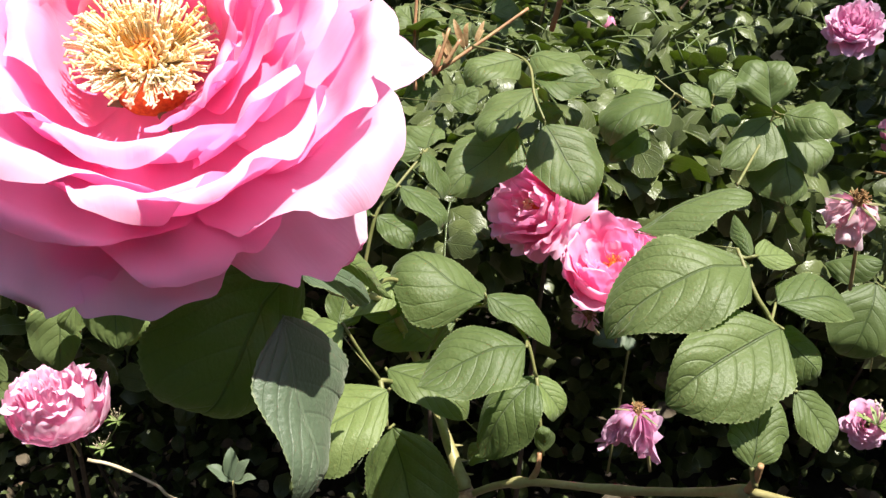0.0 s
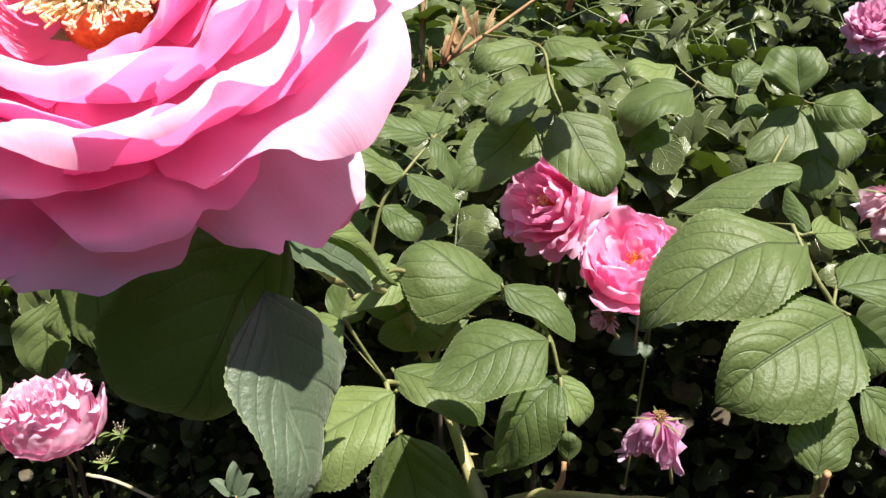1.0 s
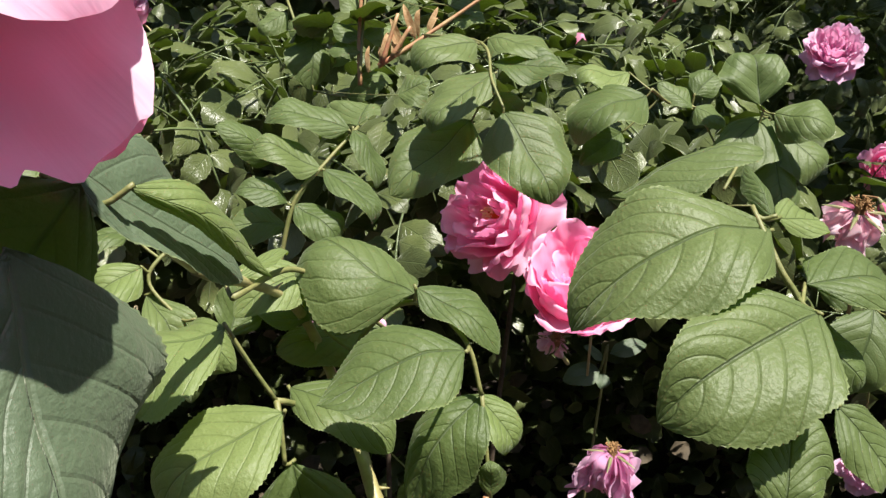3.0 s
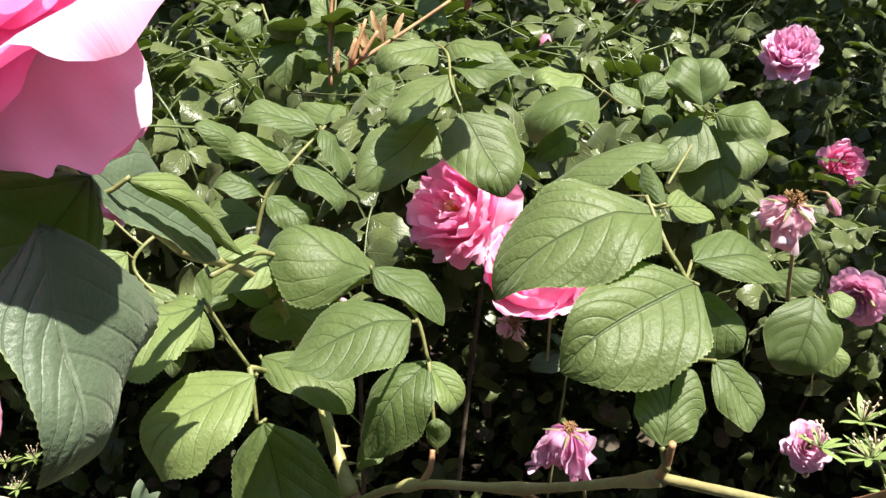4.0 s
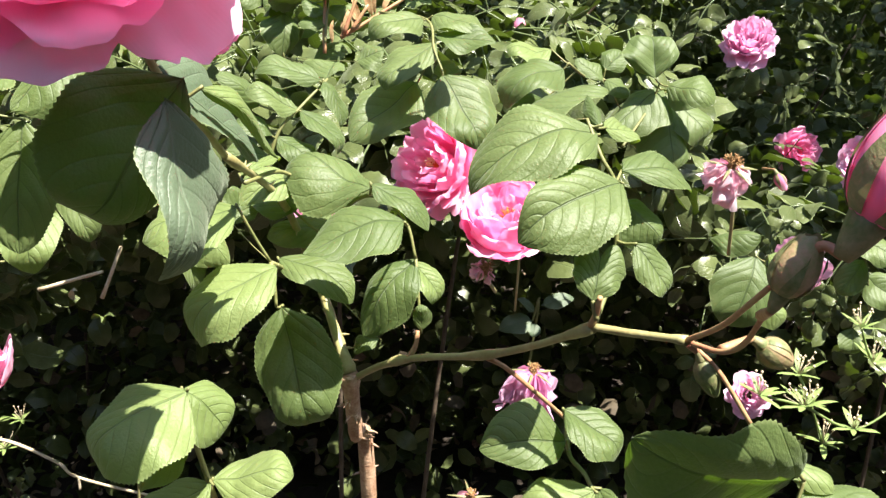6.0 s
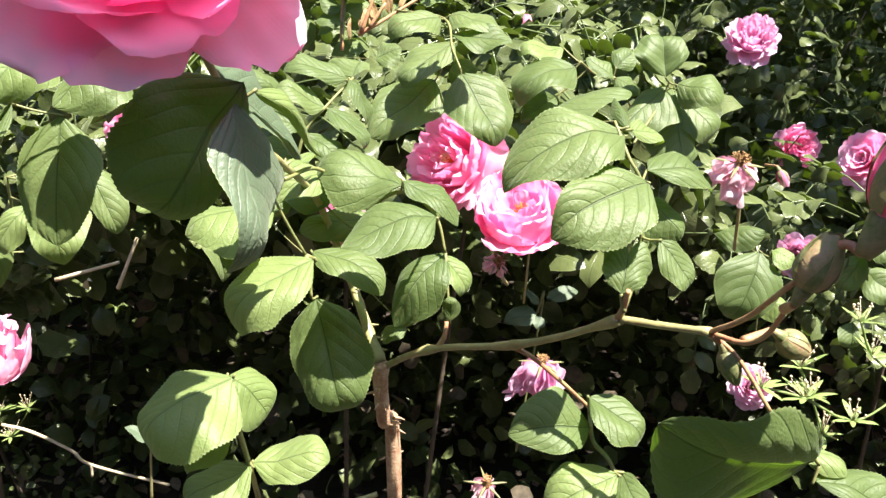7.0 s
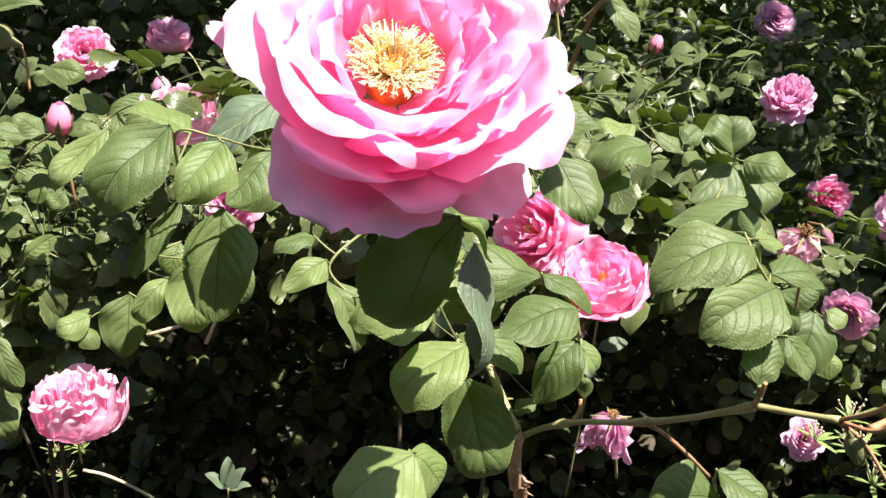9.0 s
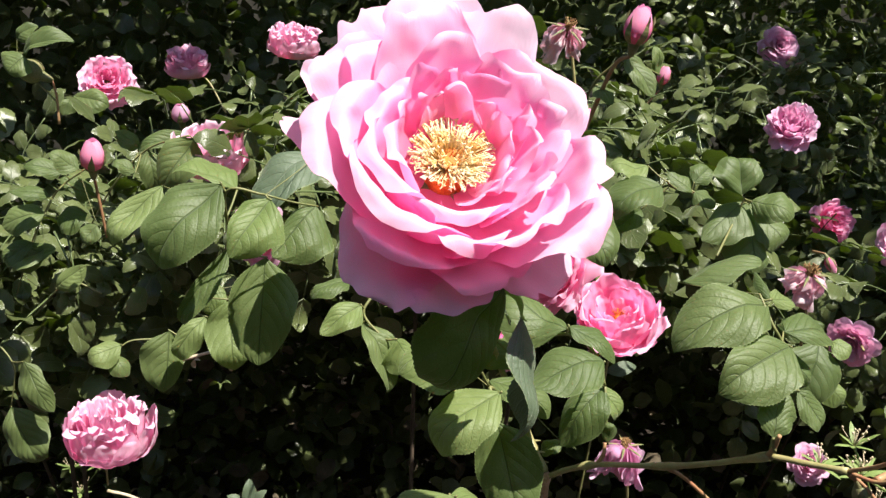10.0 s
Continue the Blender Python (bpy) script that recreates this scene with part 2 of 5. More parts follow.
def tube(verts, faces, line, r0, r1, sides=8, uneven=0.0, swell=()):
    """Adds a tapered tube along a line. swell: (place along the line 0..1, extra radius) of knots."""
    start, n = len(verts), len(line)
    side = None
    for i, p in enumerate(line):
        way = (line[min(i + 1, n - 1)] - line[max(i - 1, 0)]).normalized()
        if side is None:
            side = way.orthogonal().normalized()
        side = (side - way * side.dot(way)).normalized()
        other = way.cross(side)
        t = i / (n - 1)
        r = r0 + (r1 - r0) * t
        for where, extra in swell:
            r += extra * math.exp(-((t - where) / 0.045) ** 2)
        for k in range(sides):
            a = 2 * math.pi * k / sides
            rr = r * (1 + uneven * noise.noise(p * 300 + Vector((math.cos(a), math.sin(a), 0)) * 1.5))
            verts.append(p + (side * math.cos(a) + other * math.sin(a)) * rr)
    for i in range(n - 1):
        for k in range(sides):
            a, b = start + i * sides + k, start + i * sides + (k + 1) % sides
            faces.append((a, b, b + sides, a + sides))
    faces.append(tuple(start + k for k in reversed(range(sides))))
    faces.append(tuple(start + (n - 1) * sides + k for k in range(sides)))


def cane(parent, points, r0, r1, material, name="cane", prickles=0, swell=(), sides=9, label=""):
    verts, faces = [], []
    line = smooth_line(points, 7)
    tube(verts, faces, line, r0, r1, sides, 0.16, swell)
    rng = random.Random(len(line) * 7 + int(abs(line[0].x) * 9999))
    for _ in range(prickles):
        i = rng.randrange(1, len(line) - 1)
        way = (line[i + 1] - line[i - 1]).normalized()
        out = way.orthogonal().normalized()
        out.rotate(Matrix.Rotation(rng.uniform(0, 6.28), 3, way))
        r = r0 + (r1 - r0) * i / len(line)
        tube(verts, faces, [line[i] + out * r * 0.6, line[i] + out * r * 1.35 - way * 0.0004, line[i] + out * (r * 1.6 + 0.0012) - way * 0.001], 0.0008, 0.00015, 5)
    return part(name, mesh_of(name, verts, faces, material), parent, label)


def leaf_width(u):
    return (u ** 0.5) * ((1 - u) ** 0.8) / 0.4253


def leaf_grid(length, widths, folds, curl=0.06, hook=0.0, notch=0.0, rows=60, cols=12, seed=0, veins=7.0, relief=1.0, teeth=0.026, twist=0.0, uneven=0.0):
    """A toothed leaflet from its foot at the origin along +y, its face up +z. widths and folds (degrees): of its left and right half."""
    rng = random.Random(seed)
    ph = [rng.uniform(0, 6.28) for _ in range(4)]
    sag = rng.uniform(0.12, 0.34)
    verts, faces, uvs = [], [], []
    for i in range(rows + 1):
        u = i / rows
        tip = max(0.0, (u - 0.62) / 0.38)
        mid_y = u * length * (1 - 0.25 * hook * tip * tip)
        mid_z = curl * 4 * u * (1 - u) * length - hook * 0.32 * length * tip * tip + 0.012 * length * math.sin(5 * u + ph[0])
        tooth = (0.0 if i % 2 else -teeth) if 1 < i < rows else 0.0
        turn = radians(twist) * (u - 0.4)
        for j in range(-cols, cols + 1):
            v = j / cols
            a = abs(v)
            side = 0 if v < 0 else 1
            shape = u ** 0.3 * (1 - 0.15 * u ** 6) if notch else leaf_width(u)
            full = max(shape, 0.012 if 0 < i < rows else 0.004)
            w = widths[side] * (full + (tooth if a == 1 else 0.0) * min(1.0, full * 2))
            w *= 1 + uneven * noise.noise(Vector((u * 4.0, side * 7.0 + seed * 1.7, 0.3)))
            fold = radians(folds[side]) + turn * (1 if side else -1)
            reach = w * a
            lift = reach * math.sin(fold) - sag * w * a * a * (1.3 if a > 0.7 else 1.0)
            ripple = 0.12 * w * a * a * math.sin(9 * u + ph[1 + side])
            run = veins * (u - 0.22 * a - 0.16 * a * a)
            pillow = (abs(math.sin(math.pi * run)) - 0.6) * 0.02 * length * relief * min(1, 3 * a) * (1 - a * a * 0.5)
            rib = -0.012 * length * relief * math.exp(-((a / 0.08) ** 2))
            x = reach * math.cos(fold) * (1 if side else -1)
            back = notch * mid_y * (1 - math.sin(math.pi * a) ** 0.7) if 0 < a < 1 else notch * mid_y
            y = mid_y + (0.10 * length * a * a * (1 - u) * 0.6) - back
            warp = uneven * 0.8 * length * noise.noise(Vector((x, y, seed * 0.37)) * (1.9 / length)) * min(1.0, 4 * u)
            verts.append((x, y, mid_z + lift + ripple + pillow + rib + warp))
            uvs.append((u, v * 0.5 + 0.5))
    wide = 2 * cols + 1
    for i in range(rows):
        for j in range(wide - 1):
            a = i * wide + j
            faces.append((a, a + 1, a + wide + 1, a + wide))
    return verts, faces, uvs


leaf_count = [0]


def leaflet(stalk, at, turn, length, widths, folds, curl=0.06, hook=0.0, notch=0.0, material=None, twist=0.0, label=""):
    """One leaflet of its own shape as a sub-part of a leaf stalk."""
    leaf_count[0] += 1
    hook = hook or random.Random(leaf_count[0] + 500).uniform(0.0, 0.75)
    length *= 1 + 0.10 * hook
    verts, faces, uvs = leaf_grid(length, widths, folds, curl, hook, notch, seed=leaf_count[0], relief=0.6, twist=twist + random.Random(leaf_count[0]).uniform(-28, 28), uneven=0.16)
    me = mesh_of("leaflet", verts, faces, material or LEAF, uvs)
    return part("leaflet", me, stalk, label, pose(*at, *turn))


def leaf_stalk(bush, points, feet=(), radius=0.0007, material=None):
    """The stalk of a leaf through the points, with a short branch to the foot of each leaflet."""
    verts, faces = [], []
    line = smooth_line(points, 6)
    tube(verts, faces, line, radius * 1.25, radius * 0.8, 6)
    for foot in feet:
        f = Vector(foot)
        near = min(line, key=lambda p: (p - f).length)
        thin = 0.4 if (near - f).length > 0.03 else 1.0
        if (near - f).length > 0.0008:
            tube(verts, faces, smooth_line([near, near.lerp(f, 0.5) + Vector((0, 0, -0.0006)), f + (f - near).normalized() * 0.001], 3), radius * 0.8 * thin, radius * 0.7 * thin, 5)
    return part("leaf", mesh_of("leaf_stalk", verts, faces, material or PETIOLE), bush)


def petal_grid(length, width, open0, open1, bend=1.2, cup=0.5, ruffle=0.1, notch=0.1, foot=0.004, seed=0, rows=12, cols=8, lip=0.0, crumple=0.0):
    """A petal standing at +x of the flower's axis (+z). open0, open1: degrees from the axis at its foot and at its edge."""
    rng = random.Random(seed)
    ph = [rng.uniform(0, 6.28) for _ in range(6)]
    skew = rng.uniform(-0.12, 0.12)
    verts, faces, uvs = [], [], []
    for j in range(-cols, cols + 1):
        a = j / cols
        reach = length * (1 - notch * math.exp(-((a - skew) / 0.22) ** 2) - 0.42 * a ** 4 + 0.05 * ruffle * 10 * math.sin(5 * a + ph[0]) * 0.25)
        r, z = foot, 0.0
        for i in range(rows + 1):
            s = i / rows
            theta = radians(open0 + (open1 - open0) * s ** bend + lip * max(0.0, s - 0.72) / 0.28 * (0.6 + 0.4 * math.sin(3 * a + ph[1])))
            if i:
                r += math.sin(theta) * reach / rows
                z += math.cos(theta) * reach / rows
            w = width * math.sin(math.pi / 2 * min(1.0, 0.14 + 1.15 * s)) ** 0.9
            y = w * a
            inward = cup * y * y / (abs(r) + 0.35 * width + 1e-4)
            wave = ruffle * width * s * s * (math.sin(4.2 * a + ph[2]) * 0.5 + 0.5 * math.sin(8.5 * a + ph[3]) * abs(a) + 0.35 * math.sin(6 * s + 3 * a + ph[4]))
            nx, nz = -math.cos(theta), math.sin(theta)
            lift = inward * (0.75 + 0.25 * s)
            verts.append((r + nx * (lift + wave), y * (1 - 0.10 * cup * a * a), z + nz * (lift * 0.75 + wave)))
            if crumple:
                q = Vector(verts[-1])
                verts[-1] = q + noise.noise_vector(q * 130 + Vector((seed, 0, 0))) * crumple * s
            uvs.append((s, a * 0.5 + 0.5))
    tall = rows + 1
    for j in range(2 * cols):
        for i in range(rows):
            k = j * tall + i
            faces.append((k, k + tall, k + tall + 1, k + 1))
    return verts, faces, uvs


def stamens_mesh(count, height, spread, material, seed=0, anther=0.0008, hollow=0.0):
    rng = random.Random(seed)
    verts, faces = [], []
    for k in range(count):
        a, q = rng.uniform(0, 6.28), hollow + (1 - hollow) * rng.random() ** 0.6
        out = Vector((math.cos(a), math.sin(a), 0))
        tip = out * spread * q + Vector((0, 0, height * rng.uniform(0.7, 1.1) * (1.1 - 0.45 * q)))
        foot = out * spread * 0.3 * q
        mid = foot.lerp(tip, 0.55) + out * spread * 0.1 + Vector((0, 0, height * 0.12))
        tube(verts, faces, [foot, mid, tip], 0.00022, 0.00018, 4)
        way = Vector((rng.uniform(-1, 1), rng.uniform(-1, 1), rng.uniform(-0.5, 0.8))).normalized()
        size = anther * rng.uniform(0.7, 1.3)
        tube(verts, faces, [tip - way * size, tip - way * size * 0.5, tip + way * size * 0.5, tip + way * size], size * 0.35, size * 0.35, 5, swell=((0.5, size * 0.3),))
    return mesh_of("stamen_tuft", verts, faces, material)


def calyx_mesh(size, seed=0, reflex=100, material=None, long=1.0):
    """A swollen hip with five narrow sepals."""
    rng = random.Random(seed)
    verts, faces = [], []
    tube(verts, faces, [Vector((0, 0, -size * 1.15)), Vector((0, 0, -size * 0.95)), Vector((0, 0, -size * 0.5)), Vector((0, 0, -size * 0.1)), Vector((0, 0, size * 0.06))], size * 0.16, size * 0.36, 10, swell=((0.5, size * 0.2),))
    for k in range(5):
        pv, pf, _ = petal_grid(size * 1.9 * long, size * 0.2, 70, reflex, 0.8, 0.9, 0.25, -0.5, size * 0.3, seed + k, 8, 2)
        turn = Matrix.Rotation(k * 1.2566 + rng.uniform(-0.2, 0.2), 3, "Z")
        s = len(verts)
        verts += [turn @ Vector(v) for v in pv]
        faces += [tuple(s + i for i in f) for f in pf]
    return mesh_of("calyx", verts, faces, material or SEPAL)


def axis_pose(at, axis, spin=0.0):
    return Matrix.Translation(at) @ Vector(axis).to_track_quat("Z", "Y").to_matrix().to_4x4() @ Matrix.Rotation(radians(spin), 4, "Z")


def bloom(label, at, axis, whorls, material, seed=0, spin=0.0, stamens=None, hip=0.008, stalk=(), group="rose blooms", wild=1.0, crumple=0.0012, heart=0.006, fine=1.0, category="rose", name="rose_bloom", reflex=110, stem=0.0011):
    """An open rose. whorls: (number, length, half width, open at foot, open at edge, cup, ruffle, lip) from outside to inside."""
    rng = random.Random(seed)
    base = thing(name, label, category, group, at)
    turn = axis_pose(at, axis, spin)
    n = 0
    for w, (count, length, width, o0, o1, cup, ruffle, lip) in enumerate(whorls):
        for k in range(count):
            n += 1
            size = 1 + wild * rng.uniform(-0.1, 0.08)
            pv, pf, pu = petal_grid(length * size, width * rng.uniform(0.9, 1.1), o0 + wild * rng.uniform(-5, 5), o1 + wild * rng.uniform(-9, 9), 1.2, cup, ruffle, rng.uniform(0.0, 0.13),
                                    heart * (1 - 0.12 * w), seed * 31 + n, max(6, round(12 * fine)), max(4, round(8 * fine)), lip * rng.uniform(0.5, 1.4), crumple)
            ang = 2 * math.pi * (k + 0.37 * w + wild * rng.uniform(-0.16, 0.16)) / count
            m = turn @ Matrix.Translation((0, 0, 0.0006 * w)) @ Matrix.Rotation(ang, 4, "Z") @ Matrix.Rotation(wild * rng.uniform(-0.12, 0.12), 4, "X")
            part("petal", mesh_of("petal", pv, pf, material, pu), base, m=m)
    if stamens:
        count, height, spread, mat = stamens
        tagged(part("stamen_tuft", stamens_mesh(count, height, spread, mat, seed), base, "cluster of stamens", m=turn @ Matrix.Translation((0, 0, 0.002))), kind="stuff")
        hv, hf = [], []
        tube(hv, hf, [Vector((0, 0, -0.002)), Vector((0, 0, 0.0)), Vector((0, 0, 0.003)), Vector((0, 0, 0.0045))], heart * 0.9, heart * 0.35, 12)
        part("flower_heart", mesh_of("flower_heart", hv, hf, HEART if mat == STAMEN else mat), base, m=turn)
    part("calyx", calyx_mesh(hip, seed, reflex), base, "green calyx", m=turn)
    if len(stalk):
        verts, faces = [], []
        foot = Vector(at) - Vector(axis).normalized() * hip * 1.1
        tube(verts, faces, smooth_line([foot, *stalk], 6), stem, stem * 1.1, 7)
        part("flower_stalk", mesh_of("flower_stalk", verts, faces, GREEN_CANE), base)
    return base


def cup_petal(profile, half, ruffle=0.0015, notch=0.08, rounding=0.34, seed=0, rows=22, cols=16, point=0.0, edge=0.0, crumple=0.0012, arc=0.8):
    """A petal at +x of the flower's axis (+z) along a profile of (radius, height) from its foot over its rim to its rolled lip, wrapped round the axis. half: its half width."""
    rng = random.Random(seed)
    ph = [rng.uniform(0, 6.28) for _ in range(3)]
    skew, off = rng.uniform(-0.45, 0.45), Vector((seed * 3.7, seed * 1.3, 0))
    line = smooth_line([(r, 0, z) for r, z in profile], 10)
    run = [0.0]
    for p, q in zip(line, line[1:]):
        run.append(run[-1] + (q - p).length)
    wrap = max(0.010, max(r for r, _ in profile) * 0.92)
    verts, faces, uvs = [], [], []
    for j in range(-cols, cols + 1):
        a = j / cols
        b = abs(a)
        top = 1 - rounding * b ** 3.0 - point * b - notch * math.exp(-((a - skew) / 0.13) ** 2) + 0.02 * math.sin(4 * a + ph[0]) + 0.04 * noise.noise(off + Vector((a * 2.6, 0, 5)))
        for i in range(rows + 1):
            s = i / rows
            d = min(s * top, 1.0) * run[-1]
            k = max(0, min(len(run) - 2, next((n for n in range(len(run) - 1) if run[n + 1] >= d), len(run) - 2)))
            p = line[k].lerp(line[k + 1], (d - run[k]) / max(1e-9, run[k + 1] - run[k]))
            w = half * (0.26 + 0.74 * min(1.0, s * 1.5) ** 0.8)
            turn = w * a / wrap
            r = p.x - wrap * (1 - math.cos(turn)) * arc - edge * max(0.0, b - 0.55) ** 2 * s
            q = Vector((r, wrap * math.sin(turn), p.z - edge * 0.6 * max(0.0, b - 0.6) ** 2 * s))
            q += (noise.noise_vector(off + Vector((a * 1.5, s * 1.4, 1))) * ruffle * 1.6 + Vector((0.4, 0, 1)) * (math.sin(4 * a + ph[1]) * ruffle * 0.35)) * s * s
            q += noise.noise_vector(off + q * 170) * crumple * s
            verts.append(q)
            uvs.append((s, a * 0.5 + 0.5))
    tall = rows + 1
    for j in range(2 * cols):
        for i in range(rows):
            k = j * tall + i
            faces.append((k, k + tall, k + tall + 1, k + 1))
    return verts, faces, uvs


def bowl_rose(label, at, axis, petals, material, stamens=None, hip=0.009, stalk=(), stem=0.0008, seed=0, group="rose blooms", scale=1.0, reflex=120):
    """A rose of placed petals. petals, in millimetres and degrees: (turn round the axis from its right, foot radius, rim radius, rim height, half width, lip out, lip drop, belly, ruffle, notch, point)."""
    base = thing("rose_bloom", label, "rose", group, at)
    up = Vector(axis).normalized()
    right = (Vector((1, 0, 0)) - up * up.x).normalized()
    turn = Matrix.Translation(at) @ Matrix((right, up.cross(right), up)).transposed().to_4x4() @ Matrix.Scale(scale, 4)
    for n, (way, foot, rim, high, half, out, drop, belly, ruffle, notch, point) in enumerate(petals):
        mm = 0.001
        low = -0.004 if high > 0 else -0.005
        line = [(foot * mm, low), ((foot + (rim - foot) * (0.45 + belly)) * mm, low + (high * mm - low) * (0.45 - belly)), (rim * mm, high * mm), ((rim + out) * mm, (high - drop) * mm)]
        if out > 3:
            line.insert(3, ((rim + out * 0.55) * mm, (high + 0.5 - drop * 0.15) * mm))
        g = cup_petal(line, half * mm, ruffle * mm, notch, 0.34, seed * 41 + n, point=point, edge=0.006)
        part("petal", mesh_of("petal", g[0], g[1], material, g[2]), base, m=turn @ Matrix.Rotation(radians(way), 4, "Z"))
    if stamens:
        count, height, spread, mat, lift = stamens
        tagged(part("stamen_tuft", stamens_mesh(count, height, spread, mat, seed, 0.00055, 0.2 * (spread > 0.01)), base, "cluster of pale yellow stamens", m=turn @ Matrix.Translation((0, 0, lift))), kind="stuff")
        hv, hf = [], []
        tube(hv, hf, [Vector((0, 0, -0.006)), Vector((0, 0, lift - 0.001)), Vector((0, 0, lift + 0.0012)), Vector((0, 0, lift + 0.0022))], spread * 0.6, spread * 0.2, 14, 0.2)
        part("flower_heart", mesh_of("flower_heart", hv, hf, HEART), base, "orange heart", m=turn)
    part("calyx", calyx_mesh(hip, seed, reflex), base, "green calyx", m=turn @ Matrix.Translation((0, 0, -0.004)))
    if len(stalk):
        verts, faces = [], []
        foot = Vector(at) - up * hip * 1.1
        tube(verts, faces, smooth_line([foot, *stalk], 6), stem, stem * 1.1, 7)
        part("flower_stalk", mesh_of("flower_stalk", verts, faces, GREEN_CANE), base)
    return base


def wrap_grid(length, radius, centre, half, low, high, grow, taper, flare, seed=0, rows=12, cols=7):
    """A patch wrapped on the teardrop of a bud round +z, from low to high of its length, half degrees to either side of its middle."""
    rng = random.Random(seed)
    verts, faces, uvs = [], [], []
    ph = rng.uniform(0, 6.28)
    for j in range(-cols, cols + 1):
        a = j / cols
        top = high - (high - low) * (0.16 * a * a + 0.02 * math.sin(4 * a + ph))
        for i in range(rows + 1):
            s = i / rows
            h = low + (top - low) * s
            r = radius * math.sin(math.pi * min(1.0, 0.10 + 0.86 * h ** 0.8)) ** 0.75 * grow + flare * radius * max(0.0, s - 0.7) ** 2 * 6
            turn = radians(centre + half * a * (1 - taper * s ** 1.4)) + 0.15 * s
            verts.append((r * math.cos(turn), r * math.sin(turn), h * length))
            uvs.append((s, a * 0.5 + 0.5))
    tall = rows + 1
    for j in range(2 * cols):
        for i in range(rows):
            k = j * tall + i
            faces.append((k, k + tall, k + tall + 1, k + 1))
    return verts, faces, uvs


def bud(label, at, axis, length, radius, material, seed=0, stalk=(), closed=0.6, sepals=None, group="rose buds", hip=None):
    """A bud: petals wrapped round one another in a calyx whose sepals stand up along it."""
    rng = random.Random(seed)
    sepals = sepals or SEPAL
    base = thing("rose_bud", label, "rose bud", group, at)
    turn = axis_pose(at, axis, rng.uniform(0, 360))
    for k in range(6):
        pv, pf, pu = wrap_grid(length, radius, k * 137.5, 95, 0.0, rng.uniform(0.9, 1.02) * (1 if closed > 0.55 else 0.72), 0.90 + 0.022 * k, 0.2, (1 - closed) * (0.5 if closed > 0.55 else 1.0) * (k > 2), seed + k)
        part("petal", mesh_of("petal", pv, pf, material, pu), base, m=turn)
    hip = hip or radius * 0.62
    cv, cf = [], []
    tube(cv, cf, [Vector((0, 0, -hip * 1.5)), Vector((0, 0, -hip)), Vector((0, 0, -hip * 0.3)), Vector((0, 0, hip * 0.5))], hip * 0.3, hip * 0.85, 10, swell=((0.45, hip * 0.3),))
    part("calyx", mesh_of("calyx", cv, cf, sepals), base, "green calyx", m=turn)
    for k in range(5):
        pv, pf, pu = wrap_grid(length, radius, k * 72 + 20, 21, 0.02, rng.uniform(0.75, 1.0) * (0.55 + 0.5 * closed), 1.07, 0.93, (1 - closed) * 1.2, seed + k + 50, 10, 3)
        part("sepal", mesh_of("sepal", pv, pf, sepals, pu), base, m=turn)
    if len(stalk):
        verts, faces = [], []
        tube(verts, faces, smooth_line([Vector(at) - Vector(axis).normalized() * hip * 1.4, *stalk], 6), 0.001, 0.0014, 7)
        part("flower_stalk", mesh_of("flower_stalk", verts, faces, RED_STALK), base)
    return base


DOUBLE = ((6, 0.031, 0.018, 70, 92, 0.5, 0.10, 20), (8, 0.030, 0.016, 55, 70, 0.6, 0.12, 15), (9, 0.027, 0.014, 40, 50, 0.7, 0.14, 10),
          (9, 0.023, 0.011, 25, 34, 0.8, 0.18, 10), (10, 0.018, 0.008, 10, 22, 0.9, 0.2, 0))
def sized(whorls, k):
    return tuple((n, a * k, w * k, *rest) for n, a, w, *rest in whorls)


GLOBE = ((6, 0.038, 0.027, 100, 8, 0.55, 0.05, 0), (6, 0.040, 0.025, 96, 0, 0.6, 0.07, 0), (7, 0.041, 0.020, 84, -8, 0.7, 0.12, 30), (8, 0.042, 0.017, 64, -2, 0.8, 0.2, 70),
         (9, 0.040, 0.013, 44, 0, 0.9, 0.3, 90), (9, 0.035, 0.010, 22, 2, 1.0, 0.35, 80))
# ---- the near bush: canes and leaves ----
front_bush = thing('rose_bush', 'leafy rose bush with broad grey-green leaves and brown canes', 'rose bush', at=(0.03, 0.31, 0.0))
cane(front_bush, [(0.0300, 0.3100, 0.4500), (0.0222, 0.2850, 0.8414), (0.0172, 0.2770, 0.8880), (0.0153, 0.2720, 0.9144)], 0.00317, 0.00273, BROWN_CANE, prickles=30, swell=((0.97, 0.0009),))
cane(front_bush, [(0.0153, 0.2720, 0.9144), (0.0095, 0.2840, 0.9262), (0.0010, 0.3000, 0.9420), (-0.0100, 0.2980, 0.9700), (-0.0188, 0.2450, 1.0005)], 0.0022, 0.0010, GREEN_CANE, prickles=16, swell=((0.03, 0.0008), (0.97, 0.0006)))
cane(front_bush, [(0.0173, 0.2720, 0.9126), (0.0271, 0.2660, 0.9211), (0.0387, 0.2580, 0.9281), (0.0584, 0.2430, 0.9369), (0.0722, 0.2280, 0.9478), (0.0854, 0.2060, 0.9647)], 0.00122, 0.00114, GREEN_CANE, swell=((0.3, 0.0008), (0.62, 0.0007), (0.98, 0.0008)))
cane(front_bush, [(0.0854, 0.2060, 0.9647), (0.0950, 0.2000, 0.9659), (0.1057, 0.1900, 0.9689)], 0.00114, 0.00106, GREEN_CANE, swell=((0.97, 0.0007),))
cane(front_bush, [(0.1057, 0.1900, 0.9689), (0.1093, 0.1780, 0.9786), (0.1102, 0.1660, 0.9897), (0.1111, 0.1580, 0.9978)], 0.00076, 0.00068, RED_STALK)
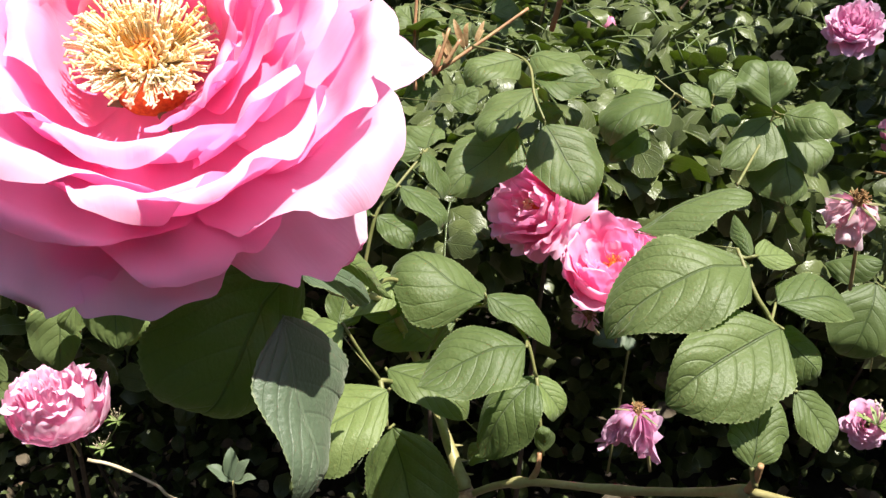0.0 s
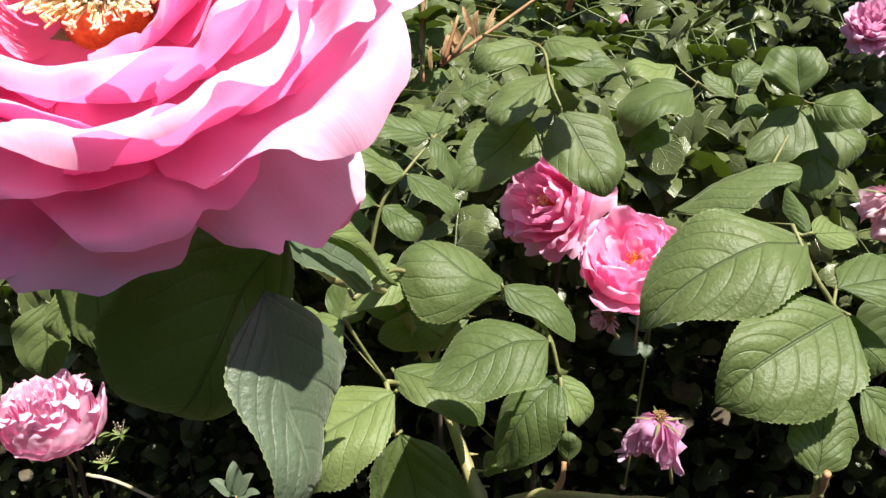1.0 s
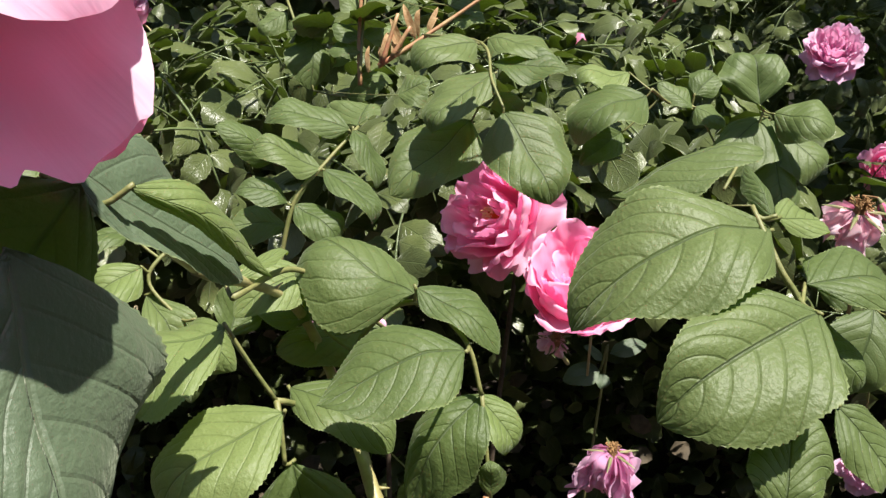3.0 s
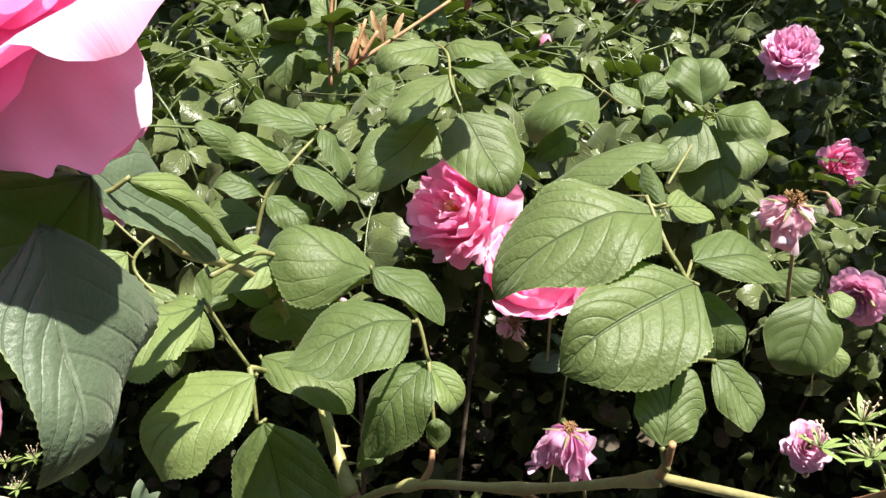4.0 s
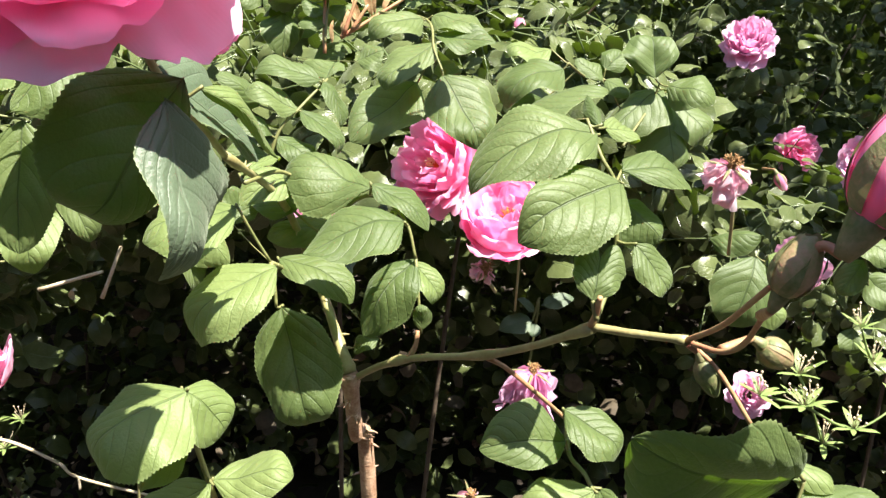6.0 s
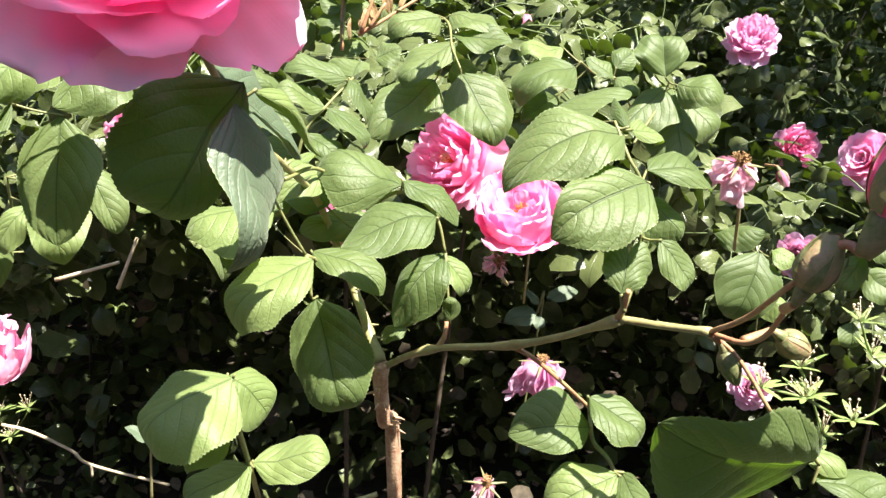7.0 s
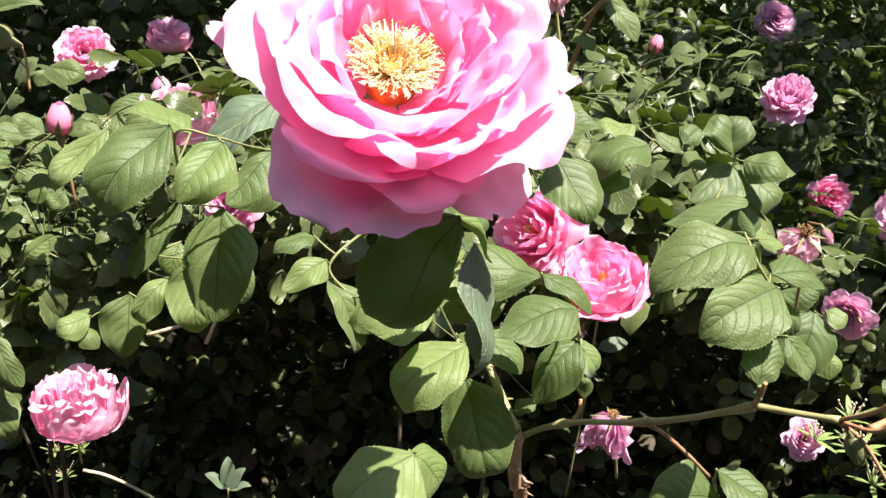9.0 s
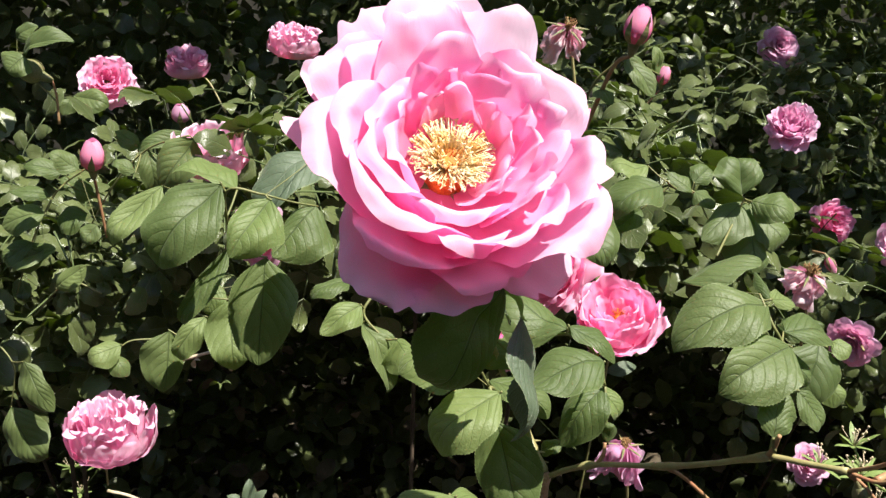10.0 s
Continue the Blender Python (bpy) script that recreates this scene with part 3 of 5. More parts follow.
cane(front_bush, [(0.1065, 0.1900, 0.9683), (0.1119, 0.1820, 0.9698), (0.1148, 0.1760, 0.9751), (0.1140, 0.1650, 0.9888)], 0.00076, 0.00068, RED_STALK)
cane(front_bush, [(0.1065, 0.1900, 0.9683), (0.1140, 0.1870, 0.9617), (0.1233, 0.1830, 0.9481)], 0.00068, 0.00061, RED_STALK)
cane(front_bush, [(0.0846, 0.2060, 0.9652), (0.0853, 0.2040, 0.9699), (0.0854, 0.2020, 0.9754)], 0.00106, 0.00076, RED_STALK)
cane(front_bush, [(0.0584, 0.2430, 0.9369), (0.0656, 0.2400, 0.9349), (0.0764, 0.2400, 0.9257), (0.0886, 0.2450, 0.9124)], 0.00084, 0.00068, RED_STALK)
cane(front_bush, [(0.0359, 0.2600, 0.9264), (0.0383, 0.2600, 0.9319), (0.0390, 0.2620, 0.9363)], 0.00106, 0.00076, RED_STALK)
cane(front_bush, [(0.0150, 0.2800, 0.8504), (0.0016, 0.2750, 0.8482), (-0.0111, 0.2700, 0.8392)], 0.00106, 0.00076, GREEN_CANE)
cane(front_bush, [(-0.0288, 0.2220, 0.9215), (-0.0267, 0.2260, 0.9059), (-0.0253, 0.2300, 0.8927), (-0.0244, 0.2500, 0.8548)], 0.00084, 0.00099, GREEN_CANE)
leaf_d = leaf_stalk(front_bush, [(0.0859, 0.2080, 0.9638), (0.0940, 0.2250, 0.9753), (0.0933, 0.2280, 0.9968), (0.0886, 0.2300, 1.0062), (0.0853, 0.2380, 1.0150)], [(0.0882, 0.2360, 1.0113), (0.0931, 0.2220, 1.0010), (0.0960, 0.2360, 1.0001), (0.0659, 0.2700, 1.0068), (0.0883, 0.2360, 1.0138), (0.0909, 0.2400, 1.0122), (0.0984, 0.2400, 0.9899), (0.0983, 0.2218, 0.9834)], 0.0006)
leaflet(leaf_d, (0.0882, 0.2360, 1.0113), (-12.2, -24.3, 114.7), 0.0426, (0.0158, 0.0144), (18, 20), curl=0.07)
leaflet(leaf_d, (0.0931, 0.2220, 1.0010), (-19.2, -28.5, 128.0), 0.0372, (0.0161, 0.0119), (20, 28), curl=0.09)
leaflet(leaf_d, (0.0960, 0.2360, 1.0001), (-13.3, 29.9, -70.4), 0.0320, (0.0095, 0.0088), (14, 18), curl=0.1, hook=0.3)
leaflet(leaf_d, (0.0659, 0.2700, 1.0068), (22.2, -0.4, -81.7), 0.0366, (0.0074, 0.0125), (-14, -8), curl=0.03)
leaflet(leaf_d, (0.0883, 0.2360, 1.0138), (25.0, -11.6, -0.5), 0.0154, (0.0030, 0.0024), (-25, -31))
leaflet(leaf_d, (0.0909, 0.2400, 1.0122), (-24.6, 32.7, -66.9), 0.0178, (0.0050, 0.0040), (0, 1), material=LEAF_YOUNG)
leaflet(leaf_d, (0.0984, 0.2400, 0.9899), (-43.6, 28.2, -135.3), 0.0176, (0.0102, 0.0089), (-19, -22))
leaf_g = leaf_stalk(front_bush, [(0.0854, 0.2040, 0.9680), (0.0838, 0.2035, 0.9738)], [], 0.0007)
leaflet(leaf_g, (0.0838, 0.2035, 0.9738), (58.3, 11.6, -3.8), 0.0164, (0.0082, 0.0088), (6, 6), notch=0.3, curl=0.0, hook=0.05)
leaflet(leaf_d, (0.0983, 0.2218, 0.9834), (-60.5, 26.3, -147.6), 0.0191, (0.0056, 0.0069), (10, 9))
leaf_j = leaf_stalk(front_bush, [(-0.0107, 0.2720, 0.9563), (-0.0025, 0.2900, 0.9465), (0.0096, 0.2950, 0.9646), (0.0221, 0.2830, 0.9771), (0.0339, 0.2720, 0.9726), (0.0380, 0.2680, 0.9599)], [(0.0225, 0.2820, 0.9798), (-0.0052, 0.3000, 0.9649), (0.0226, 0.2800, 0.9820), (0.0341, 0.2580, 0.9762), (-0.0099, 0.2850, 0.9526), (0.0381, 0.2700, 0.9592), (0.0373, 0.2750, 0.9562), (0.0401, 0.2620, 0.9363), (0.0257, 0.2850, 0.9219)], 0.0007)
leaflet(leaf_j, (0.0225, 0.2820, 0.9798), (6.0, -21.6, 44.9), 0.0443, (0.0162, 0.0100), (-6, -10), curl=0.09)
leaflet(leaf_j, (-0.0052, 0.3000, 0.9649), (18.7, -21.2, 42.2), 0.0240, (0.0099, 0.0094), (4, 5))
leaflet(leaf_j, (0.0226, 0.2800, 0.9820), (-33.5, 11.3, -119.6), 0.0251, (0.0104, 0.0054), (1, 3), curl=0.1)
leaflet(leaf_j, (0.0341, 0.2580, 0.9762), (-14.1, -11.3, 110.5), 0.0339, (0.0139, 0.0149), (6, 6), curl=0.1)
leaflet(leaf_j, (-0.0099, 0.2850, 0.9526), (-13.5, 17.2, -118.4), 0.0323, (0.0114, 0.0101), (9, 10), curl=0.1, hook=0.4)
leaflet(leaf_j, (0.0381, 0.2700, 0.9592), (-54.7, -17.7, 136.2), 0.0326, (0.0118, 0.0093), (14, 18), curl=0.05)
leaflet(leaf_j, (0.0373, 0.2750, 0.9562), (-51.7, 10.5, -129.2), 0.0178, (0.0058, 0.0081), (23, 16), material=LEAF_YOUNG)
leaflet(leaf_j, (0.0401, 0.2620, 0.9363), (90.0, -1.7, 0.0), 0.0101, (0.0029, 0.0039), (0, 0))
leaflet(leaf_j, (0.0257, 0.2850, 0.9219), (-18.1, -11.7, 93.8), 0.0121, (0.0050, 0.0052), (5, 5))
leaf_n = leaf_stalk(front_bush, [(-0.0208, 0.2120, 1.0213), (-0.0252, 0.2050, 1.0291), (-0.0250, 0.2000, 1.0315)], [(-0.0268, 0.2070, 1.0316), (-0.0172, 0.2100, 1.0269)], 0.0007)
leaflet(leaf_n, (-0.0139, 0.1657, 1.0334), (-78.5, -15.2, -109.4), 0.0393, (0.0319, 0.0079), (-2, -13), curl=0.04, material=LEAF_BLUISH)
leaflet(leaf_n, (-0.0164, 0.1920, 1.0326), (-91.2, -38.0, -151.9), 0.0444, (0.0108, 0.0210), (11, 6), curl=0.05)
leaflet(leaf_n, (-0.0268, 0.2070, 1.0316), (-49.2, 33.2, -62.4), 0.0493, (0.0161, 0.0099), (3, 9), curl=0.08, material=LEAF_BLUISH)
leaflet(leaf_n, (-0.0172, 0.2100, 1.0269), (-71.0, 48.5, -99.8), 0.0389, (0.0062, 0.0021), (-15, -48), material=LEAF_YOUNG)
leaf_o = leaf_stalk(front_bush, [(-0.0107, 0.2720, 0.9563), (-0.0094, 0.2680, 0.9520), (-0.0086, 0.2660, 0.9428)], [(-0.0070, 0.2620, 0.9592), (-0.0206, 0.2700, 0.9768), (-0.0072, 0.2680, 0.9424), (-0.0280, 0.3000, 0.9600)], 0.0007)
leaflet(leaf_o, (-0.0070, 0.2620, 0.9592), (-27.0, -17.8, 126.0), 0.0389, (0.0147, 0.0143), (7, 8), material=LEAF_YOUNG, curl=0.06)
leaflet(leaf_o, (-0.0206, 0.2700, 0.9768), (-17.2, -12.1, 108.5), 0.0328, (0.0188, 0.0133), (-1, -2), material=LEAF_YOUNG)
leaflet(leaf_o, (-0.0072, 0.2680, 0.9424), (-70.2, 15.0, 179.9), 0.0471, (0.0157, 0.0150), (14, 15), curl=0.06)
leaflet(leaf_o, (-0.0280, 0.3000, 0.9600), (56.2, 23.4, 13.5), 0.0162, (0.0073, 0.0083), (23, 20))
leaf_t = leaf_stalk(front_bush, [(-0.0244, 0.2500, 0.8548), (-0.0253, 0.2300, 0.8927), (-0.0288, 0.2220, 0.9215), (-0.0297, 0.2180, 0.9354)], [(-0.0271, 0.2150, 0.9398), (-0.0293, 0.2170, 0.9387), (-0.0251, 0.2280, 0.9004), (-0.0247, 0.2260, 0.9007), (-0.0287, 0.2200, 0.9233)], 0.0007)
leaflet(leaf_t, (-0.0271, 0.2150, 0.9398), (-23.0, -15.1, 127.9), 0.0350, (0.0191, 0.0174), (-9, -10), material=LEAF_YOUNG, curl=0.1)
leaflet(leaf_t, (-0.0293, 0.2170, 0.9387), (-47.0, 18.6, -108.9), 0.0203, (0.0096, 0.0105), (-5, -5), material=LEAF_YOUNG, hook=0.5)
leaflet(leaf_t, (-0.0251, 0.2280, 0.9004), (11.7, 19.2, -92.4), 0.0279, (0.0112, 0.0095), (-5, -6), material=LEAF_YOUNG)
leaflet(leaf_t, (-0.0247, 0.2260, 0.9007), (-13.7, -15.6, 119.2), 0.0263, (0.0120, 0.0080), (0, 0), material=LEAF_YOUNG)
leaflet(leaf_t, (-0.0287, 0.2200, 0.9233), (-44.6, -19.5, 122.9), 0.0263, (0.0087, 0.0089), (-12, -12), material=LEAF_YOUNG)
leaf_p = leaf_stalk(front_bush, [(-0.0165, 0.2620, 0.9872), (-0.0090, 0.2900, 0.9830), (0.0000, 0.3000, 0.9740), (0.0127, 0.3100, 0.9576)], [(-0.0065, 0.3000, 0.9785), (0.0127, 0.3100, 0.9576), (-0.0183, 0.2650, 0.9887)], 0.0007)
leaflet(leaf_p, (-0.0065, 0.3000, 0.9785), (-15.1, -32.1, 141.1), 0.0225, (0.0080, 0.0085), (14, 10), material=LEAF_YOUNG)
leaflet(leaf_p, (0.0127, 0.3100, 0.9576), (-0.7, -36.2, 109.0), 0.0314, (0.0089, 0.0095), (-5, -5))
leaflet(leaf_p, (-0.0183, 0.2650, 0.9887), (-0.5, 26.3, -22.5), 0.0270, (0.0028, 0.0026), (8, 8), material=LEAF_YOUNG)
leaf_x = leaf_stalk(front_bush, [(0.0864, 0.2350, 0.9182), (0.0862, 0.2250, 0.9117), (0.0910, 0.2150, 0.9079), (0.1017, 0.2200, 0.8740)], [(0.0842, 0.2220, 0.9187), (0.0830, 0.2250, 0.9280), (0.0921, 0.2120, 0.9079), (0.0937, 0.2150, 0.9069)], 0.0007)
leaflet(leaf_x, (0.0842, 0.2220, 0.9187), (0.5, -38.2, 98.1), 0.0275, (0.0100, 0.0140), (23, 16), curl=0.1)
leaflet(leaf_x, (0.0830, 0.2250, 0.9280), (-27.9, 6.3, -122.2), 0.0234, (0.0087, 0.0116), (25, 18))
leaflet(leaf_x, (0.0921, 0.2120, 0.9079), (-23.8, -33.3, 119.0), 0.0281, (0.0099, 0.0103), (16, 15), material=LEAF_YOUNG)
leaflet(leaf_x, (0.0937, 0.2150, 0.9069), (-70.4, 18.2, -147.0), 0.0247, (0.0063, 0.0065), (6, 6))
leaf_y = leaf_stalk(front_bush, [(0.1233, 0.1830, 0.9481), (0.1332, 0.1820, 0.9393), (0.1397, 0.1830, 0.9317)], [(0.1370, 0.1830, 0.9334), (0.1345, 0.1880, 0.9364), (0.1385, 0.1820, 0.9269)], 0.0007)
leaflet(leaf_y, (0.1370, 0.1830, 0.9334), (143.3, -64.5, -47.6), 0.0492, (0.0331, 0.0216), (10, 16), curl=0.1)
leaflet(leaf_y, (0.1345, 0.1880, 0.9364), (-28.2, 22.8, -108.0), 0.0204, (0.0034, 0.0062), (-5, -3), material=LEAF_YOUNG)
leaflet(leaf_y, (0.1385, 0.1820, 0.9269), (-20.4, 14.5, -99.0), 0.0335, (0.0101, 0.0067), (9, 14))
leaf_a = leaf_stalk(front_bush, [(0.0181, 0.5600, 1.0083), (0.0455, 0.5020, 1.0115), (0.0492, 0.4700, 1.0000), (0.0536, 0.4570, 0.9903)], [(0.0536, 0.4570, 0.9891), (0.0439, 0.5000, 1.0118), (0.0508, 0.4750, 1.0022), (0.0497, 0.4850, 1.0041), (0.0484, 0.5000, 1.0134), (0.0410, 0.4800, 0.9802), (0.0537, 0.5000, 0.9889)], 0.0007)
leaflet(leaf_a, (0.0536, 0.4570, 0.9891), (-49.5, 14.2, -157.7), 0.0472, (0.0193, 0.0181), (12, 13), curl=0.07)
leaflet(leaf_a, (0.0439, 0.5000, 1.0118), (-9.9, -23.9, 127.2), 0.0370, (0.0125, 0.0125), (5, 5))
leaflet(leaf_a, (0.0508, 0.4750, 1.0022), (-31.9, -15.0, 132.5), 0.0423, (0.0115, 0.0163), (1, 1))
leaflet(leaf_a, (0.0497, 0.4850, 1.0041), (2.8, 20.6, -105.7), 0.0350, (0.0111, 0.0119), (5, 5))
leaflet(leaf_a, (0.0484, 0.5000, 1.0134), (-9.0, 15.4, -120.5), 0.0322, (0.0186, 0.0134), (1, 2))
leaflet(leaf_a, (0.0410, 0.4800, 0.9802), (-37.2, -14.4, 130.2), 0.0501, (0.0233, 0.0179), (12, 16))
leaflet(leaf_a, (0.0537, 0.5000, 0.9889), (-30.0, 17.6, -147.8), 0.0153, (0.0089, 0.0083), (4, 4))
leaf_c = leaf_stalk(front_bush, [(0.1344, 0.5450, 0.9824), (0.1511, 0.5720, 0.9699), (0.1658, 0.5750, 0.9667), (0.1784, 0.5700, 0.9459), (0.2022, 0.5800, 0.9209)], [(0.1319, 0.5450, 0.9789), (0.1278, 0.5700, 0.9866), (0.1230, 0.5600, 0.9564), (0.1625, 0.5700, 0.9676), (0.1644, 0.5750, 0.9739), (0.1638, 0.5700, 0.9684)], 0.0007)
leaflet(leaf_c, (0.1319, 0.5450, 0.9789), (-16.3, -18.9, 126.7), 0.0499, (0.0172, 0.0252), (12, 8))
leaflet(leaf_c, (0.1278, 0.5700, 0.9866), (1.8, -21.1, 106.1), 0.0347, (0.0148, 0.0139), (-4, -5), material=LEAF_YOUNG)
leaflet(leaf_c, (0.1230, 0.5600, 0.9564), (-24.1, -31.8, 142.1), 0.0340, (0.0119, 0.0092), (27, 36))
leaflet(leaf_c, (0.1625, 0.5700, 0.9676), (32.8, -14.3, 50.8), 0.0234, (0.0072, 0.0164), (2, 1))
leaflet(leaf_c, (0.1644, 0.5750, 0.9739), (28.2, 27.2, -34.4), 0.0248, (0.0105, 0.0084), (13, 16))
leaflet(leaf_c, (0.1638, 0.5700, 0.9684), (-28.6, 19.2, -133.5), 0.0204, (0.0144, 0.0083), (-3, -5))
leaf_h = leaf_stalk(front_bush, [(0.1622, 0.5000, 0.9422), (0.1859, 0.5400, 0.9566), (0.1926, 0.5450, 0.9713)], [(0.1870, 0.5350, 0.9756), (0.1958, 0.5400, 0.9707), (0.1963, 0.5500, 0.9669), (0.2013, 0.5600, 0.9631), (0.1977, 0.5500, 0.9545)], 0.0007)
leaflet(leaf_h, (0.1870, 0.5350, 0.9756), (54.0, -5.4, -4.2), 0.0338, (0.0223, 0.0190), (31, 38), curl=0.12, hook=0.6)
leaflet(leaf_h, (0.1958, 0.5400, 0.9707), (-8.7, 38.5, -133.3), 0.0328, (0.0169, 0.0140), (-6, -8), curl=0.1, hook=0.5)
leaflet(leaf_h, (0.1963, 0.5500, 0.9669), (-31.3, -11.8, 126.4), 0.0474, (0.0202, 0.0124), (4, 6))
leaflet(leaf_h, (0.2013, 0.5600, 0.9631), (-40.4, 15.7, -138.8), 0.0437, (0.0173, 0.0182), (-8, -8))
leaflet(leaf_h, (0.1977, 0.5500, 0.9545), (-61.2, -6.2, -157.9), 0.0414, (0.0218, 0.0218), (3, 3))
leaf_q = leaf_stalk(front_bush, [(-0.0272, 0.3600, 0.9483), (-0.0202, 0.3650, 0.9770), (-0.0114, 0.3720, 0.9874), (0.0001, 0.3850, 0.9983)], [(-0.0024, 0.3800, 0.9979), (-0.0114, 0.3720, 0.9869), (-0.0215, 0.3640, 0.9775), (-0.0017, 0.3830, 0.9977), (-0.0108, 0.3710, 0.9872), (-0.0198, 0.3650, 0.9768), (-0.0004, 0.3850, 0.9983), (-0.0300, 0.3900, 0.9848), (-0.0265, 0.3850, 0.9632)], 0.0007)
leaflet(leaf_q, (-0.0024, 0.3800, 0.9979), (19.6, -30.5, 89.6), 0.0305, (0.0078, 0.0093), (7, 6))
leaflet(leaf_q, (-0.0114, 0.3720, 0.9869), (28.6, -25.0, 92.3), 0.0253, (0.0091, 0.0072), (6, 7))
leaflet(leaf_q, (-0.0215, 0.3640, 0.9775), (30.3, -20.0, 93.1), 0.0183, (0.0065, 0.0059), (12, 13))
leaflet(leaf_q, (-0.0017, 0.3830, 0.9977), (-52.9, -1.5, -123.8), 0.0226, (0.0066, 0.0075), (7, 6))
leaflet(leaf_q, (-0.0108, 0.3710, 0.9872), (-35.8, 11.6, -121.8), 0.0274, (0.0080, 0.0075), (6, 6))
leaflet(leaf_q, (-0.0198, 0.3650, 0.9768), (-32.9, 19.0, -125.2), 0.0206, (0.0080, 0.0074), (3, 3))
leaflet(leaf_q, (-0.0004, 0.3850, 0.9983), (19.7, 5.8, -14.4), 0.0166, (0.0151, 0.0057), (7, 18))
leaflet(leaf_q, (-0.0300, 0.3900, 0.9848), (52.8, -39.0, 81.1), 0.0249, (0.0063, 0.0111), (-11, -6))
leaflet(leaf_q, (-0.0265, 0.3850, 0.9632), (3.7, -26.3, 102.4), 0.0206, (0.0077, 0.0088), (3, 3))
leaf_u = leaf_stalk(front_bush, [(-0.1646, 0.3800, 0.9528), (-0.1344, 0.3400, 0.9925), (-0.1289, 0.3180, 1.0267), (-0.1118, 0.3200, 1.0253)], [(-0.1308, 0.3180, 1.0305), (-0.1095, 0.3180, 1.0241), (-0.0906, 0.3350, 1.0165), (-0.0916, 0.3600, 1.0360), (-0.1595, 0.3300, 1.0252), (-0.1281, 0.3400, 1.0222), (-0.1165, 0.3450, 0.9870), (-0.1331, 0.3400, 0.9926)], 0.0007)
leaflet(leaf_u, (-0.1308, 0.3180, 1.0305), (-49.3, -25.5, 150.3), 0.0493, (0.0169, 0.0174), (15, 15), curl=0.06)
leaflet(leaf_u, (-0.1095, 0.3180, 1.0241), (-47.9, -22.1, 161.5), 0.0329, (0.0171, 0.0117), (20, 30), material=LEAF_YOUNG)
leaflet(leaf_u, (-0.0906, 0.3350, 1.0165), (-40.3, -28.4, 159.2), 0.0331, (0.0197, 0.0066), (4, 14))
leaflet(leaf_u, (-0.0916, 0.3600, 1.0360), (-30.0, -9.2, 134.5), 0.0454, (0.0143, 0.0153), (4, 4), material=LEAF_BLUISH)
leaflet(leaf_u, (-0.1595, 0.3300, 1.0252), (-41.9, -16.6, 135.2), 0.0381, (0.0116, 0.0066), (10, 17), material=LEAF_YOUNG)
leaflet(leaf_u, (-0.1281, 0.3400, 1.0222), (12.8, -12.2, 78.5), 0.0336, (0.0074, 0.0191), (27, 10), material=LEAF_YOUNG)
leaflet(leaf_u, (-0.1165, 0.3450, 0.9870), (-68.9, -4.0, -176.1), 0.0550, (0.0171, 0.0167), (11, 11), hook=0.2)
leaflet(leaf_u, (-0.1331, 0.3400, 0.9926), (-59.0, -24.0, 154.9), 0.0471, (0.0103, 0.0046), (25, 60))
leaf_s = leaf_stalk(front_bush, [(-0.1747, 0.4200, 0.9369), (-0.1787, 0.4300, 0.9037), (-0.1925, 0.4400, 0.8835)], [(-0.1494, 0.4150, 0.9360), (-0.1640, 0.4200, 0.9230), (-0.1885, 0.4300, 0.9090), (-0.1587, 0.4300, 0.9406), (-0.1388, 0.4300, 0.9411)], 0.0007)
leaflet(leaf_s, (-0.1494, 0.4150, 0.9360), (-68.8, 3.1, -170.6), 0.0430, (0.0145, 0.0152), (0, 0), material=LEAF_YOUNG)
leaflet(leaf_s, (-0.1640, 0.4200, 0.9230), (-58.8, -29.9, 155.9), 0.0335, (0.0101, 0.0067), (12, 20), material=LEAF_YOUNG)
leaflet(leaf_s, (-0.1885, 0.4300, 0.9090), (-78.2, -9.7, -157.5), 0.0397, (0.0102, 0.0163), (-6, -4))
leaflet(leaf_s, (-0.1587, 0.4300, 0.9406), (-60.8, -15.2, 177.5), 0.0209, (0.0079, 0.0087), (6, 5), material=LEAF_YOUNG)
leaflet(leaf_s, (-0.1388, 0.4300, 0.9411), (-55.9, 15.6, -148.8), 0.0412, (0.0125, 0.0088), (15, 21))
leaf_u = leaf_stalk(front_bush, [(-0.0533, 0.3800, 0.9656), (-0.0660, 0.3650, 0.9582), (-0.0686, 0.3600, 0.9507), (-0.0580, 0.3550, 0.9404)], [(-0.0702, 0.3600, 0.9569), (-0.0701, 0.3600, 0.9474), (-0.0767, 0.3700, 0.9655), (-0.0522, 0.3500, 0.9428)], 0.0007)
leaflet(leaf_u, (-0.0702, 0.3600, 0.9569), (-25.2, -32.1, 140.4), 0.0271, (0.0096, 0.0080), (18, 22), material=LEAF_YOUNG)
leaflet(leaf_u, (-0.0701, 0.3600, 0.9474), (-55.3, 4.5, -135.3), 0.0418, (0.0100, 0.0098), (26, 27))
leaflet(leaf_u, (-0.0767, 0.3700, 0.9655), (-7.7, -17.2, 117.8), 0.0235, (0.0091, 0.0066), (16, 22))
leaflet(leaf_u, (-0.0522, 0.3500, 0.9428), (-71.2, 27.3, -143.5), 0.0224, (0.0065, 0.0129), (-18, -9), material=LEAF_YOUNG)
leaf_w = leaf_stalk(front_bush, [(0.3017, 0.6000, 0.8320), (0.3044, 0.6100, 0.7990), (0.3156, 0.6300, 0.7491)], [(0.2943, 0.6000, 0.8365), (0.3031, 0.6000, 0.8367), (0.3024, 0.6000, 0.8010), (0.2650, 0.6200, 0.8423)], 0.0007)
leaflet(leaf_w, (0.2943, 0.6000, 0.8365), (-68.4, -19.4, 173.6), 0.0604, (0.0240, 0.0259), (4, 4))
